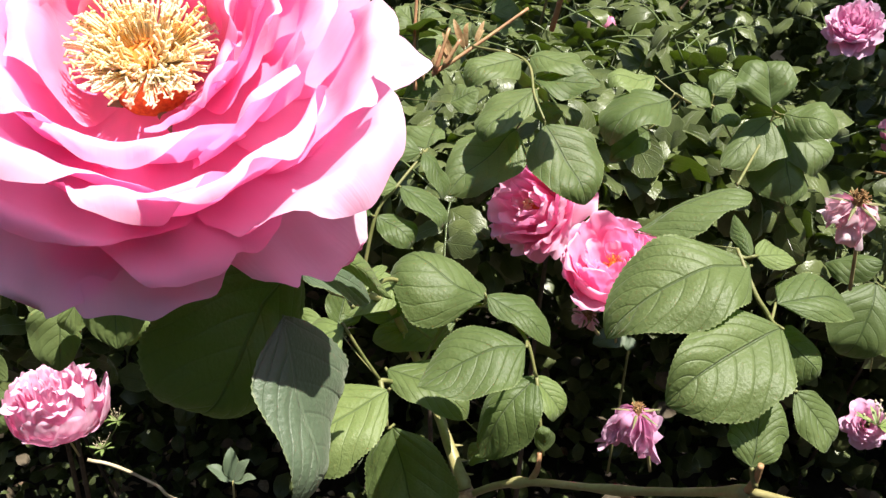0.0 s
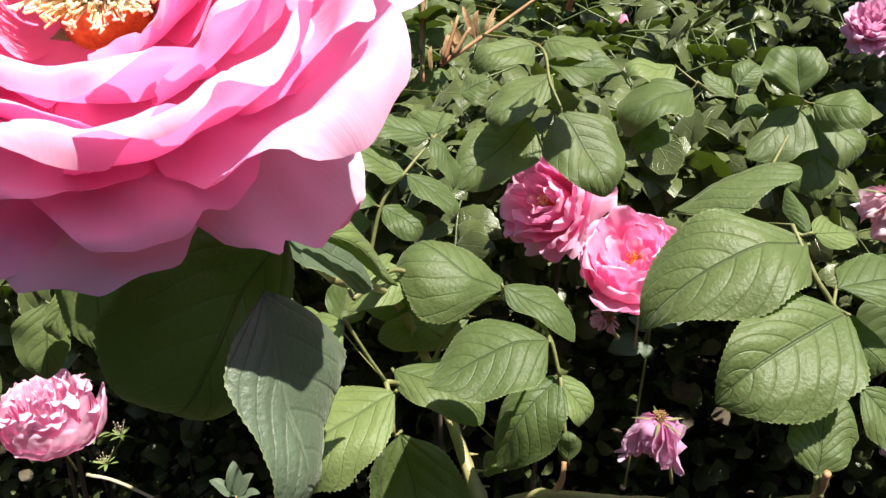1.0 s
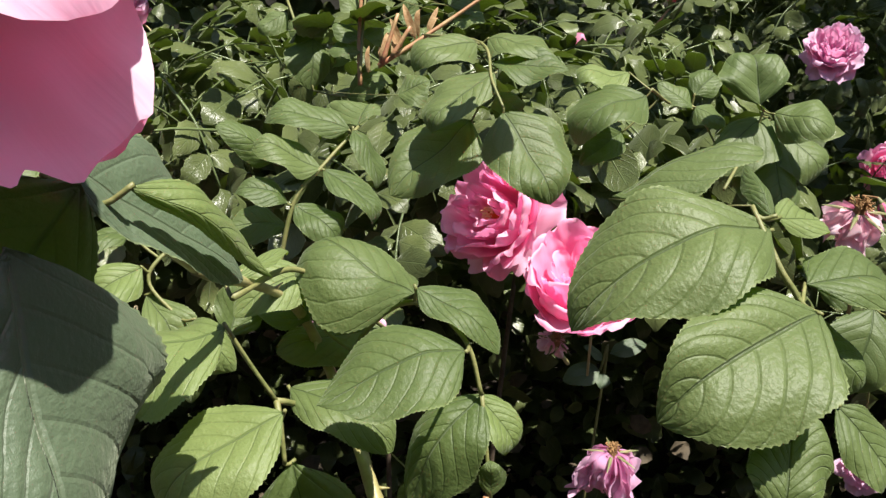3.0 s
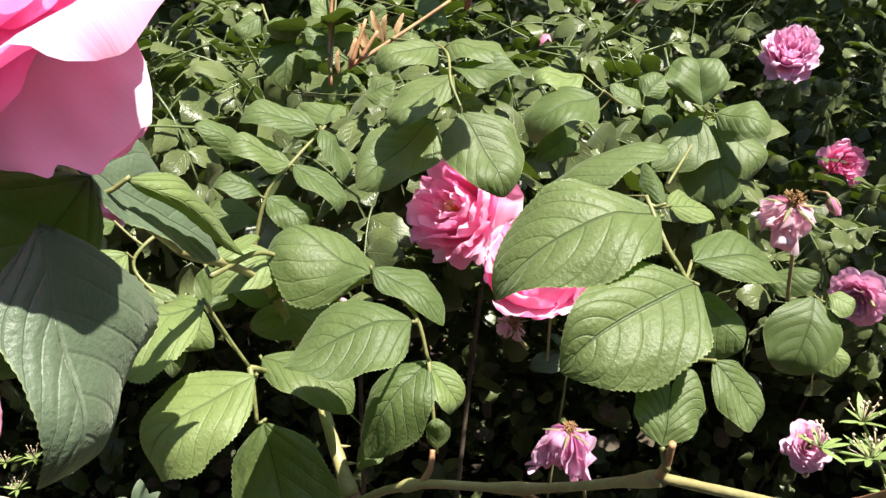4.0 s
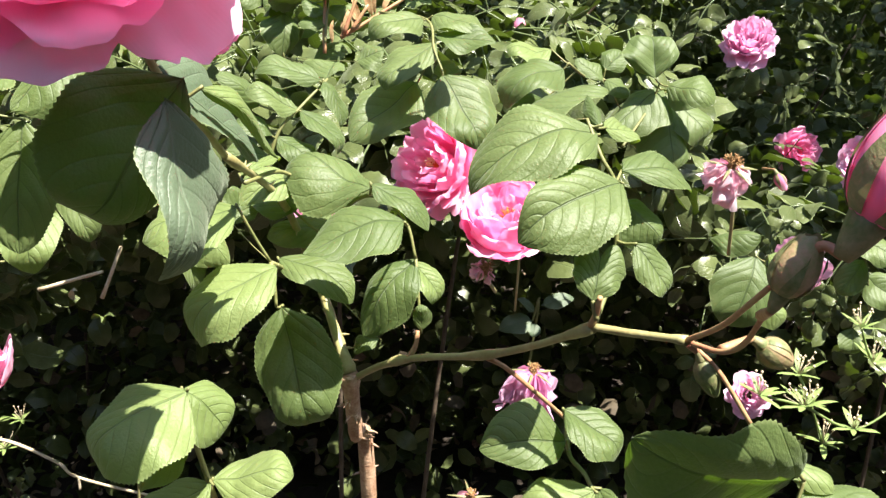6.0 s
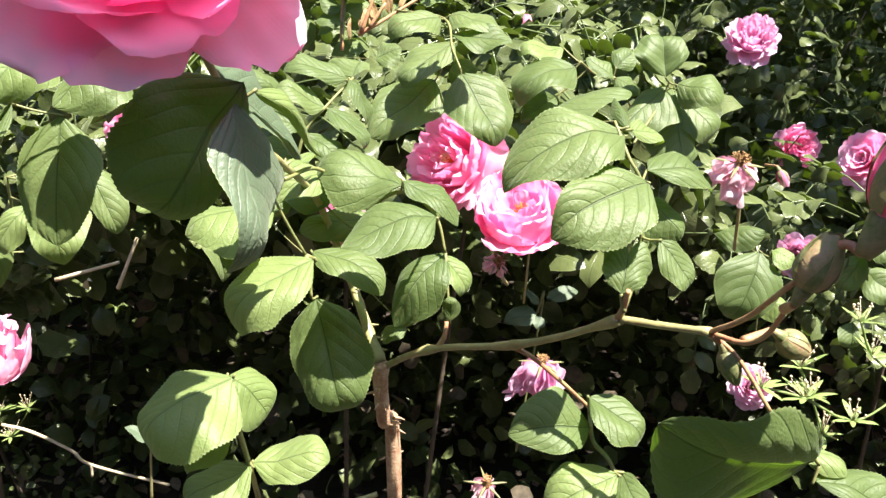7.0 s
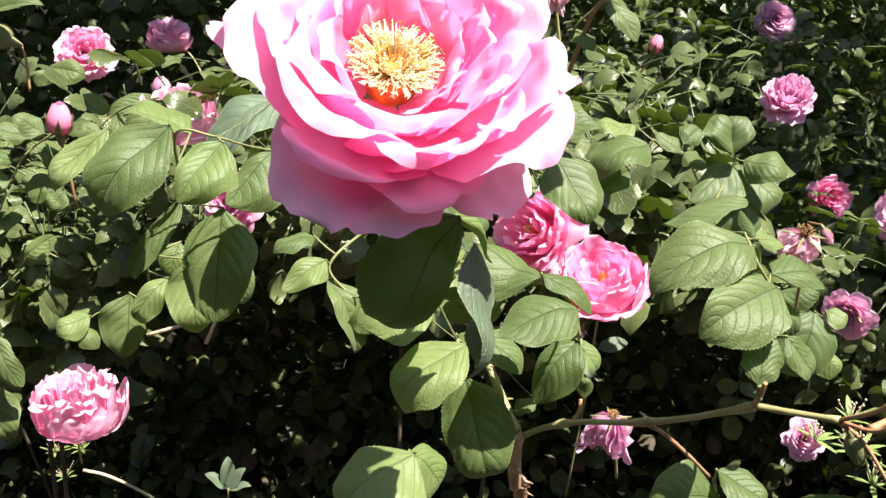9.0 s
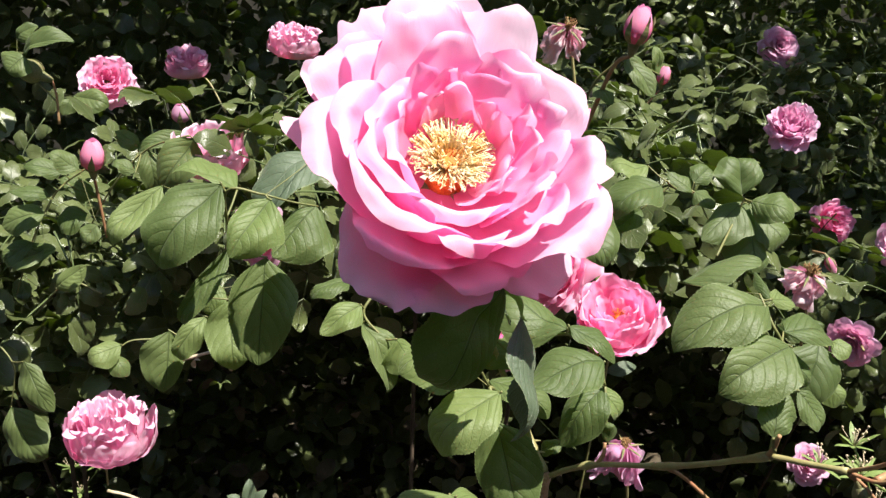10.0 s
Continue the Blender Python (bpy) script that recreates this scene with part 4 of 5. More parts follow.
leaflet(leaf_w, (0.3031, 0.6000, 0.8367), (-16.5, 29.1, -129.4), 0.0200, (0.0072, 0.0117), (10, 6), material=LEAF_YOUNG)
leaflet(leaf_w, (0.3024, 0.6000, 0.8010), (-47.6, 33.4, -148.8), 0.0273, (0.0110, 0.0130), (-7, -6), material=LEAF_YOUNG)
leaflet(leaf_w, (0.2650, 0.6200, 0.8423), (18.5, 30.9, -113.1), 0.0383, (0.0118, 0.0156), (-21, -16))
leaf_e = leaf_stalk(front_bush, [(0.4300, 0.7200, 0.8102), (0.4458, 0.7200, 0.7837), (0.4726, 0.7400, 0.7132)], [(0.4346, 0.7200, 0.8129), (0.4421, 0.7200, 0.7890), (0.4536, 0.7300, 0.7688), (0.4507, 0.7300, 0.7176)], 0.0007)
leaflet(leaf_e, (0.4346, 0.7200, 0.8129), (-35.1, 24.1, -141.9), 0.0401, (0.0179, 0.0188), (3, 3))
leaflet(leaf_e, (0.4421, 0.7200, 0.7890), (-64.8, -27.8, 159.6), 0.0397, (0.0160, 0.0122), (1, 1))
leaflet(leaf_e, (0.4536, 0.7300, 0.7688), (-44.7, 35.7, -137.5), 0.0405, (0.0168, 0.0230), (17, 12))
leaflet(leaf_e, (0.4507, 0.7300, 0.7176), (-68.5, -4.3, 178.0), 0.0275, (0.0086, 0.0159), (33, 17))
leaf_v = leaf_stalk(front_bush, [(-0.0153, 0.5600, 0.9895), (-0.0143, 0.5700, 1.0075), (-0.0130, 0.5800, 1.0258), (-0.0118, 0.5900, 1.0506)], [(-0.0153, 0.5750, 1.0167), (-0.0129, 0.5750, 1.0183), (-0.0150, 0.5700, 1.0059), (-0.0137, 0.5700, 1.0059), (-0.0153, 0.5650, 0.9985), (0.0059, 0.6000, 1.0089), (0.0309, 0.6200, 1.0176), (0.0345, 0.6200, 1.0122)], 0.0007)
leaflet(leaf_v, (-0.0153, 0.5750, 1.0167), (44.4, -12.2, 55.2), 0.0175, (0.0085, 0.0091), (6, 6))
leaflet(leaf_v, (-0.0129, 0.5750, 1.0183), (37.0, 25.0, -51.0), 0.0164, (0.0064, 0.0092), (18, 12))
leaflet(leaf_v, (-0.0150, 0.5700, 1.0059), (26.6, -18.8, 63.0), 0.0181, (0.0089, 0.0083), (0, 0))
leaflet(leaf_v, (-0.0137, 0.5700, 1.0059), (18.6, 21.1, -59.9), 0.0133, (0.0088, 0.0095), (2, 2))
leaflet(leaf_v, (-0.0153, 0.5650, 0.9985), (13.6, -22.8, 69.7), 0.0199, (0.0080, 0.0082), (-1, -1))
leaflet(leaf_v, (0.0059, 0.6000, 1.0089), (56.6, 13.7, -8.4), 0.0194, (0.0043, 0.0060), (-0, -0))
leaflet(leaf_v, (0.0309, 0.6200, 1.0176), (17.4, 33.2, -51.8), 0.0216, (0.0089, 0.0124), (12, 9))
leaflet(leaf_v, (0.0345, 0.6200, 1.0122), (-7.0, 27.9, -123.0), 0.0203, (0.0081, 0.0102), (12, 9))
leaf_z = leaf_stalk(front_bush, [(-0.0612, 0.6200, 1.0212), (-0.0519, 0.6000, 1.0020), (-0.0431, 0.5800, 0.9765)], [(-0.0355, 0.6000, 1.0059), (-0.0434, 0.5900, 1.0034), (-0.0303, 0.6000, 0.9952), (-0.0163, 0.6100, 1.0015), (-0.0244, 0.5700, 0.9750), (-0.0615, 0.6200, 1.0140), (0.0061, 0.5200, 0.9845)], 0.0007)
leaflet(leaf_z, (-0.0355, 0.6000, 1.0059), (21.1, -40.5, 75.9), 0.0242, (0.0147, 0.0125), (-5, -5))
leaflet(leaf_z, (-0.0434, 0.5900, 1.0034), (-72.0, -10.2, -159.7), 0.0288, (0.0104, 0.0151), (-5, -4))
leaflet(leaf_z, (-0.0303, 0.6000, 0.9952), (-16.2, 31.8, -139.3), 0.0158, (0.0092, 0.0121), (6, 4))
leaflet(leaf_z, (-0.0163, 0.6100, 1.0015), (22.6, 26.2, -44.7), 0.0186, (0.0090, 0.0168), (17, 9))
leaflet(leaf_z, (-0.0244, 0.5700, 0.9750), (31.2, 27.9, -74.2), 0.0279, (0.0120, 0.0115), (2, 2))
leaflet(leaf_z, (-0.0615, 0.6200, 1.0140), (-29.7, -38.9, 139.8), 0.0216, (0.0087, 0.0066), (-8, -11))
leaflet(leaf_z, (0.0061, 0.5200, 0.9845), (26.2, 29.3, -76.4), 0.0175, (0.0119, 0.0117), (0, 0))
leaf_r = leaf_stalk(front_bush, [(-0.3840, 0.8000, 0.9788), (-0.3984, 0.8000, 0.9943), (-0.4172, 0.8000, 1.0148)], [(-0.4047, 0.7900, 1.0216), (-0.4070, 0.7900, 1.0241), (-0.4149, 0.8000, 1.0356), (-0.4331, 0.9800, 0.9538), (-0.4366, 0.9800, 0.9505)], 0.0007)
leaflet(leaf_r, (-0.4047, 0.7900, 1.0216), (-48.5, -33.4, 154.8), 0.0236, (0.0159, 0.0196), (8, 6))
leaflet(leaf_r, (-0.4070, 0.7900, 1.0241), (26.0, 46.2, -81.7), 0.0548, (0.0159, 0.0110), (23, 40))
leaflet(leaf_r, (-0.4149, 0.8000, 1.0356), (55.2, 42.1, -46.0), 0.0247, (0.0082, 0.0126), (32, 21))
leaflet(leaf_r, (-0.4331, 0.9800, 0.9538), (-13.2, 51.2, -113.1), 0.0457, (0.0145, 0.0178), (17, 14))
leaflet(leaf_r, (-0.4366, 0.9800, 0.9505), (-61.6, -21.2, 176.4), 0.0219, (0.0138, 0.0107), (22, 28))
leaf_l = leaf_stalk(front_bush, [(-0.3077, 0.6600, 0.8395), (-0.3355, 0.6600, 0.8491), (-0.3715, 0.6700, 0.8126)], [(-0.3435, 0.6550, 0.8456), (-0.3814, 0.6600, 0.8631)], 0.0007)
leaflet(leaf_l, (-0.3435, 0.6550, 0.8456), (69.5, 47.1, -37.4), 0.0360, (0.0082, 0.0127), (10, 7), material=LEAF_YOUNG)
leaflet(leaf_l, (-0.3814, 0.6600, 0.8631), (43.9, 54.0, -65.2), 0.0485, (0.0129, 0.0126), (11, 11))
leaf_k = leaf_stalk(front_bush, [(-0.4033, 0.6600, 0.7947), (-0.3847, 0.6500, 0.7729), (-0.3922, 0.6520, 0.7333)], [(-0.3723, 0.6400, 0.7834), (-0.3913, 0.6500, 0.7344)], 0.0007)
leaflet(leaf_k, (-0.3723, 0.6400, 0.7834), (-76.4, 30.3, -175.5), 0.0508, (0.0102, 0.0184), (-6, -3))
leaflet(leaf_k, (-0.3913, 0.6500, 0.7344), (-76.2, 22.0, -168.4), 0.0622, (0.0208, 0.0162), (8, 11))
leaf_h = leaf_stalk(front_bush, [(-0.2523, 0.6100, 0.8210), (-0.2691, 0.6050, 0.8208), (-0.2793, 0.6000, 0.8139)], [(-0.2744, 0.6000, 0.8200), (-0.2819, 0.6000, 0.8098)], 0.0007)
leaflet(leaf_h, (-0.2744, 0.6000, 0.8200), (-25.6, -34.2, 125.6), 0.0305, (0.0138, 0.0095), (3, 4), material=LEAF_YOUNG)
leaflet(leaf_h, (-0.2819, 0.6000, 0.8098), (-37.4, 20.2, -139.1), 0.0216, (0.0072, 0.0097), (-9, -7))

leaf_aa = leaf_stalk(front_bush, [(-0.3093, 0.6500, 0.9511), (-0.3375, 0.6600, 0.9287), (-0.3683, 0.6800, 0.8822), (-0.3973, 0.7000, 0.8214)], [(-0.3065, 0.6300, 0.9560), (-0.3266, 0.6500, 0.9482), (-0.3101, 0.6700, 0.9220), (-0.3314, 0.6300, 0.9332), (-0.3445, 0.6500, 0.9129), (-0.3173, 0.6700, 0.9079), (-0.2961, 0.6300, 0.9108), (-0.3474, 0.6500, 0.8825), (-0.3562, 0.6500, 0.8872)], 0.0007)
leaflet(leaf_aa, (-0.3065, 0.6300, 0.9560), (43.1, -35.5, 77.9), 0.0256, (0.0108, 0.0108), (10, 6))
leaflet(leaf_aa, (-0.3266, 0.6500, 0.9482), (15.5, -38.9, 91.4), 0.0314, (0.0094, 0.0094), (13, 11))
leaflet(leaf_aa, (-0.3101, 0.6700, 0.9220), (41.4, -34.9, 76.2), 0.0319, (0.0107, 0.0107), (16, 16))
leaflet(leaf_aa, (-0.3314, 0.6300, 0.9332), (11.1, -39.5, 94.7), 0.0297, (0.0088, 0.0088), (19, 6))
leaflet(leaf_aa, (-0.3445, 0.6500, 0.9129), (-18.8, -40.9, 112.3), 0.0365, (0.0157, 0.0157), (10, 11))
leaflet(leaf_aa, (-0.3173, 0.6700, 0.9079), (-31.9, -40.3, 124.2), 0.0309, (0.0141, 0.0141), (13, 16))
leaflet(leaf_aa, (-0.2961, 0.6300, 0.9108), (-61.4, -29.8, 161.4), 0.0191, (0.0092, 0.0092), (16, 6))
leaflet(leaf_aa, (-0.3474, 0.6500, 0.8825), (-39.6, -39.8, 128.9), 0.0360, (0.0118, 0.0118), (19, 11))
leaflet(leaf_aa, (-0.3562, 0.6500, 0.8872), (-45.3, -38.7, 134.8), 0.0334, (0.0103, 0.0103), (13, 11))
leaf_ab = leaf_stalk(front_bush, [(-0.2193, 0.6300, 0.9859), (-0.2585, 0.6500, 0.9691), (-0.2910, 0.6600, 0.9350), (-0.3324, 0.7000, 0.8768)], [(-0.2697, 0.6700, 0.9657), (-0.2627, 0.6300, 0.9552), (-0.2576, 0.6500, 0.9691), (-0.2289, 0.6700, 0.9784), (-0.2150, 0.6300, 0.9838)], 0.0007)
leaflet(leaf_ab, (-0.2697, 0.6700, 0.9657), (48.7, -34.7, 75.7), 0.0239, (0.0089, 0.0089), (10, 16))
leaflet(leaf_ab, (-0.2627, 0.6300, 0.9552), (38.0, -37.4, 84.4), 0.0204, (0.0071, 0.0071), (13, 6))
leaflet(leaf_ab, (-0.2576, 0.6500, 0.9691), (-77.4, 4.6, -152.1), 0.0383, (0.0106, 0.0106), (16, 11))
leaflet(leaf_ab, (-0.2289, 0.6700, 0.9784), (-24.0, -40.9, 114.1), 0.0465, (0.0097, 0.0097), (19, 16))
leaflet(leaf_ab, (-0.2150, 0.6300, 0.9838), (-72.5, -30.2, 160.5), 0.0488, (0.0180, 0.0180), (10, 6))
leaf_ac = leaf_stalk(front_bush, [(0.0703, 0.4300, 1.0815), (0.0633, 0.4350, 1.0732), (0.0556, 0.4400, 1.0628), (0.0498, 0.4500, 1.0380)], [(0.0703, 0.4300, 1.0815), (0.0925, 0.4400, 1.0698), (0.0573, 0.4400, 1.0628)], 0.0007)
leaflet(leaf_ac, (0.0703, 0.4300, 1.0815), (-50.6, 14.8, -138.8), 0.0288, (0.0094, 0.0094), (25, 15))
leaflet(leaf_ac, (0.0925, 0.4400, 1.0698), (82.5, -10.8, 35.1), 0.0167, (0.0054, 0.0054), (8, 8), material=LEAF_YOUNG)
leaflet(leaf_ac, (0.0573, 0.4400, 1.0628), (-35.8, 9.8, -146.4), 0.0161, (0.0066, 0.0066), (8, 8))

# ---- blooms and buds ----
def whorled(rows, seed, wild=1.0):
    """Petals for bowl_rose from rows of (number, foot radius, rim radius, rim height, half width, lip out, lip drop, belly, ruffle, notch), unevenly set."""
    rng = random.Random(seed)
    out = []
    for w, (count, foot, rim, high, half, lip, drop, belly, ruffle, notch) in enumerate(rows):
        for k in range(count):
            j = lambda a: 1 + wild * rng.uniform(-a, a)
            out.append(((k + 0.41 * w + wild * rng.uniform(-0.2, 0.2)) * 360 / count, foot, rim * j(0.12), high + wild * rng.uniform(-3, 3), half * j(0.12), lip * j(0.5), drop, belly, ruffle * j(0.3), notch * j(0.6), 0.0))
    return out


CUPPED = ((6, 4, 31, 5, 17, 2.5, 1, 0.34, 1.6, 0.08), (5, 4, 29, 13, 20, 2, 0.5, 0.36, 1.2, 0.05), (5, 4, 27, 20, 18, 2.5, 1, 0.4, 1.4, 0.08), (5, 4, 22, 22, 15, 2, 0.5, 0.36, 1.8, 0.12), (4, 4, 14, 18, 11, 1, 0, 0.3, 2.0, 0.15), (4, 4, 9, 15, 7, 0, 0, 0.2, 2.0, 0.15))
RAGGED = ((5, 4, 33, -6, 15, 2, 1, 0.1, 2.6, 0.1), (6, 4, 31, 6, 15, 3, 1, 0.16, 2.6, 0.14), (6, 4, 27, 14, 14, 3, 1, 0.24, 2.6, 0.16), (6, 4, 21, 18, 11, 3, 0, 0.24, 2.8, 0.18), (6, 4, 14, 20, 8, 1, 0, 0.2, 2.6, 0.2), (4, 3, 8, 18, 5, 0, 0, 0.1, 2.0, 0.2))
ROUND = ((5, 4, 35, 6, 26, 1, 0, 0.4, 1.2, 0.04), (6, 4, 36, 17, 24, -2, -3, 0.42, 1.4, 0.06), (6, 4, 33, 24, 18, 3, 1, 0.42, 2.6, 0.1), (8, 4, 28, 27, 12, 5, 1, 0.36, 3.0, 0.16), (8, 4, 22, 29, 10, 5, 1, 0.3, 3.2, 0.2), (7, 4, 15, 30, 8, 4, 1, 0.3, 3.0, 0.2), (5, 3, 8, 29, 6, 3, 0, 0.2, 2.6, 0.2))
# the petals of the large rose, from outside to inside: spreading ones, the bowl, and the crumpled ones round the stamens
LARGE_ROSE = (
    (164, 6, 50, -4, 14, 1, 1, 0.05, 1, 0, 0.4), (143, 6, 54, 2, 13, 1, 0, 0.05, 1.5, 0, 0.25), (238, 6, 43, -9, 19, 0.5, 0.5, 0.05, 1.2, 0.05, 0),
    (270, 6, 41, -10, 17, 0.5, 0.5, 0.05, 1, 0, 0), (317, 6, 45, -10, 15, 1.5, -1, 0.05, 1.6, 0.1, 0), (357, 6, 46, 5, 15, 2, 1, 0.05, 2.4, 0.1, 0.1),
    (98, 6, 53, 14, 20, 2, 1, 0, 2, 0.06, 0), (120, 6, 52, 12, 18, 2, 1, 0, 2, 0.06, 0),
    (182, 6, 36, 11, 19, 7, 1, 0.24, 1.2, 0, 0), (246, 6, 34, 4, 22, 3, 1.5, 0.26, 1, 0, 0), (290, 6, 37, -1, 19, 3, 1.5, 0.2, 1.4, 0.06, 0),
    (328, 6, 42, 13, 18, 6, 3, 0.26, 1.2, 0, 0), (40, 6, 38, 13, 23, 4, 0, 0.12, 2, 0, 0),
    (76, 6, 47, 17, 17, 4, 0, 0.05, 2, 0.05, 0), (142, 6, 42, 14, 19, 5, 1, 0.14, 2, 0, 0),
    (228, 6, 27, 14, 25, 5.4, 1.5, 0.3, 1, 0, 0), (277, 6, 30, 12, 15, 4.8, 2, 0.3, 1.2, 0, 0), (310, 6, 34, 16, 20, 4.1, 1, 0.3, 1.3, 0.05, 0),
    (350, 6, 38, 15, 15, 5, 0.5, 0.26, 2, 0.1, 0), (104, 6, 40, 19, 18, 4, 0, 0.1, 2.4, 0.06, 0), (128, 6, 36, 15, 17, 5, 0, 0.12, 2, 0.05, 0),
    (168, 6, 29, 14, 17, 7, 0.5, 0.22, 1.6, 0, 0), (208, 6, 22, 16, 18, 4.8, 1, 0.28, 1.2, 0, 0), (268, 6, 22, 14, 20, 3.4, 1, 0.3, 1.2, 0, 0),
    (14, 6, 29, 16, 15, 3, 0, 0.2, 2.6, 0.12, 0), (52, 6, 30, 17, 16, 3, 0, 0.12, 2.6, 0.08, 0),
    (92, 6, 29, 19, 15, 2, -1, 0.12, 2.6, 0.1, 0), (150, 6, 22, 13, 15, 6, 0, 0.18, 1.8, 0, 0), (190, 6, 16, 13, 13, 4.1, 0.5, 0.26, 1.4, 0, 0),
    (332, 6, 27, 17, 13, 3, 0, 0.24, 2.4, 0.12, 0),
    (2, 6, 22, 16, 11, 2, -1, 0.16, 3, 0.15, 0), (28, 6, 22, 17, 12, 1, -1, 0.12, 3, 0.12, 0), (76, 6, 22, 18, 12, -1, -2, 0.14, 2.8, 0.1, 0),
    (108, 6, 21, 18, 12, -1, -2, 0.14, 2.8, 0.1, 0), (136, 6, 17, 13, 11, 2, 0, 0.18, 2, 0.1, 0), (342, 6, 17, 14, 9, 1, 0, 0.1, 3, 0.2, 0),
    (12, 6, 17, 15, 8, 0, -1, 0.1, 3, 0.2, 0), (40, 6, 16, 14, 9, 0, -1, 0.1, 3, 0.2, 0), (94, 6, 16, 16, 10, -2, -2, 0.12, 2.4, 0.15, 0),
    (314, 6, 17, 13, 9, 1, 0, 0.14, 2.4, 0.2, 0), (118, 6, 14, 12, 8, -1, -1, 0.12, 2.4, 0.15, 0))
bowl_rose("large open pink rose with ruffled petals and yellow stamens", (-0.0365, 0.180, 1.0738), (0.1, -0.68, 0.72), LARGE_ROSE, PETAL, stamens=(480, 0.0075, 0.0125, STAMEN, 0.003), hip=0.009, seed=3,
          stalk=[(-0.0252, 0.2050, 1.0300), (-0.0241, 0.2150, 1.0241), (-0.0221, 0.2280, 1.0140), (-0.0188, 0.2450, 1.0005)], stem=0.0010)
bowl_rose("deep pink rose half hidden behind a leaf", (0.0583, 0.5300, 0.9193), (-0.55, -0.5, 0.35), whorled(RAGGED, 5), PETAL_DEEP, stamens=(30, 0.006, 0.005, STAMEN, 0.008), seed=5, stalk=[(0.0914, 0.5800, 0.9012), (0.1150, 0.6200, 0.8204)])
bowl_rose("pink rose with an orange heart beside a leaf", (0.0955, 0.4830, 0.8985), (-0.22, -0.38, 0.9), whorled(CUPPED, 8), PETAL_DEEP, stamens=(30, 0.006, 0.006, HEART, 0.006), seed=8, scale=0.92, stalk=[(0.1052, 0.5200, 0.8765), (0.1152, 0.5700, 0.8525), (0.1187, 0.6000, 0.7907)])
bowl_rose("round pink rose with crowded ruffles in the shade of the bush", (-0.2815, 0.5760, 0.7470), (0.05, -0.12, 1.0), whorled(ROUND, 11), PETAL_DUSKY, seed=11, stalk=[(-0.2950, 0.6000, 0.7200), (-0.3168, 0.6600, 0.6500)], scale=0.92)
bowl_rose("double pink rose in front of a dark gap", (-0.4098, 1.0300, 0.9635), (0.3, -0.75, 0.4), whorled(RAGGED, 14), PETAL_DUSKY, seed=14, stalk=[(-0.4285, 1.0800, 0.9239)])
bloom("closed dusky pink rose on a thin stalk", (-0.3575, 1.2100, 0.9497), (0.1, -0.3, 0.9), sized(GLOBE, 0.9), PETAL_DUSKY, seed=15, stalk=[(-0.3299, 1.2000, 0.9458), (-0.3005, 1.1800, 0.9033)])
bowl_rose("pale pink rose among broad leaves", (-0.2111, 0.6600, 0.9600), (0.1, -0.3, 0.9), whorled(CUPPED, 17), PETAL_PALE, seed=17, stalk=[(-0.2140, 0.6700, 0.9494)])
bowl_rose("pink rose with a ragged crown of petals", (-0.1663, 0.8600, 1.0290), (0.1, -0.2, 0.95), whorled(ROUND, 18), PETAL_DUSKY, seed=18, stalk=[(-0.1630, 0.8800, 1.0254)], scale=0.7)
bowl_rose("mauve-pink rose in full bloom on a far branch", (0.4500, 1.0860, 0.9270), (-0.25, -0.6, 0.6), whorled(RAGGED, 20), PETAL_MAUVE, seed=20, stalk=[(0.4724, 1.1200, 0.8966)])
bowl_rose("deep pink rose in the shade of a far branch", (0.5976, 1.2316, 0.7569), (0.1, -0.8, 0.3), whorled(RAGGED, 21), PETAL_DEEP, seed=21, stalk=[(0.6383, 1.2600, 0.7229)])
bloom("purplish pink rose facing the ground", (0.3921, 0.7276, 0.7825), (-0.5, -0.5, -0.1), sized(DOUBLE, 0.65), PETAL_MAUVE, seed=22, stalk=[(0.3884, 0.7000, 0.7850)])
bloom("bright pink rose turned to one side", (0.5540, 0.9500, 0.8141), (-0.8, -0.4, 0.4), DOUBLE, PETAL, seed=23, stalk=[(0.5801, 0.9700, 0.7952)])
bloom("dusky pink rose high on a far branch", (0.5787, 1.5000, 0.9882), (0.0, -0.8, 0.3), DOUBLE, PETAL_MAUVE, seed=24, stalk=[(0.6192, 1.5500, 0.9496)])
bloom("small dusky rose low in the shade", (0.3135, 0.6200, 0.7092), (0.0, -0.8, 0.4), sized(DOUBLE, 0.45), PETAL_MAUVE, seed=25, hip=0.005, stalk=[(0.3335, 0.6400, 0.6784)])
bloom("half-hidden pink rose under the canopy", (0.0006, 0.3300, 0.9488), (-0.3, -0.8, 0.2), sized(DOUBLE, 0.21), PETAL_DEEP, seed=26, hip=0.005, stalk=[(-0.0007, 0.3600, 0.9342)])
bloom("small pink rose among far leaves", (-0.1638, 0.6200, 0.9095), (-0.3, -0.8, 0.2), sized(DOUBLE, 0.7), PETAL_DEEP, seed=27, stalk=[(-0.1630, 0.6300, 0.8938)])
WITHERED = ((6, 0.031, 0.0085, 158, 184, 0.9, 0.6, 0), (6, 0.027, 0.008, 150, 188, 0.9, 0.7, 0), (6, 0.02, 0.007, 125, 182, 0.9, 0.8, 0))
bloom("withered rose with drooping petals and brown stamens", (0.2290, 0.5020, 0.9300), (0.1, -0.3, 0.9), sized(WITHERED, 0.8)[1:], PETAL_DRY, seed=31, stamens=(70, 0.006, 0.006, STAMEN_DRY), wild=2.6, crumple=0.005, heart=0.004, group="withered roses", stalk=[(0.2400, 0.5200, 0.9050), (0.2500, 0.5400, 0.8600)], hip=0.006)
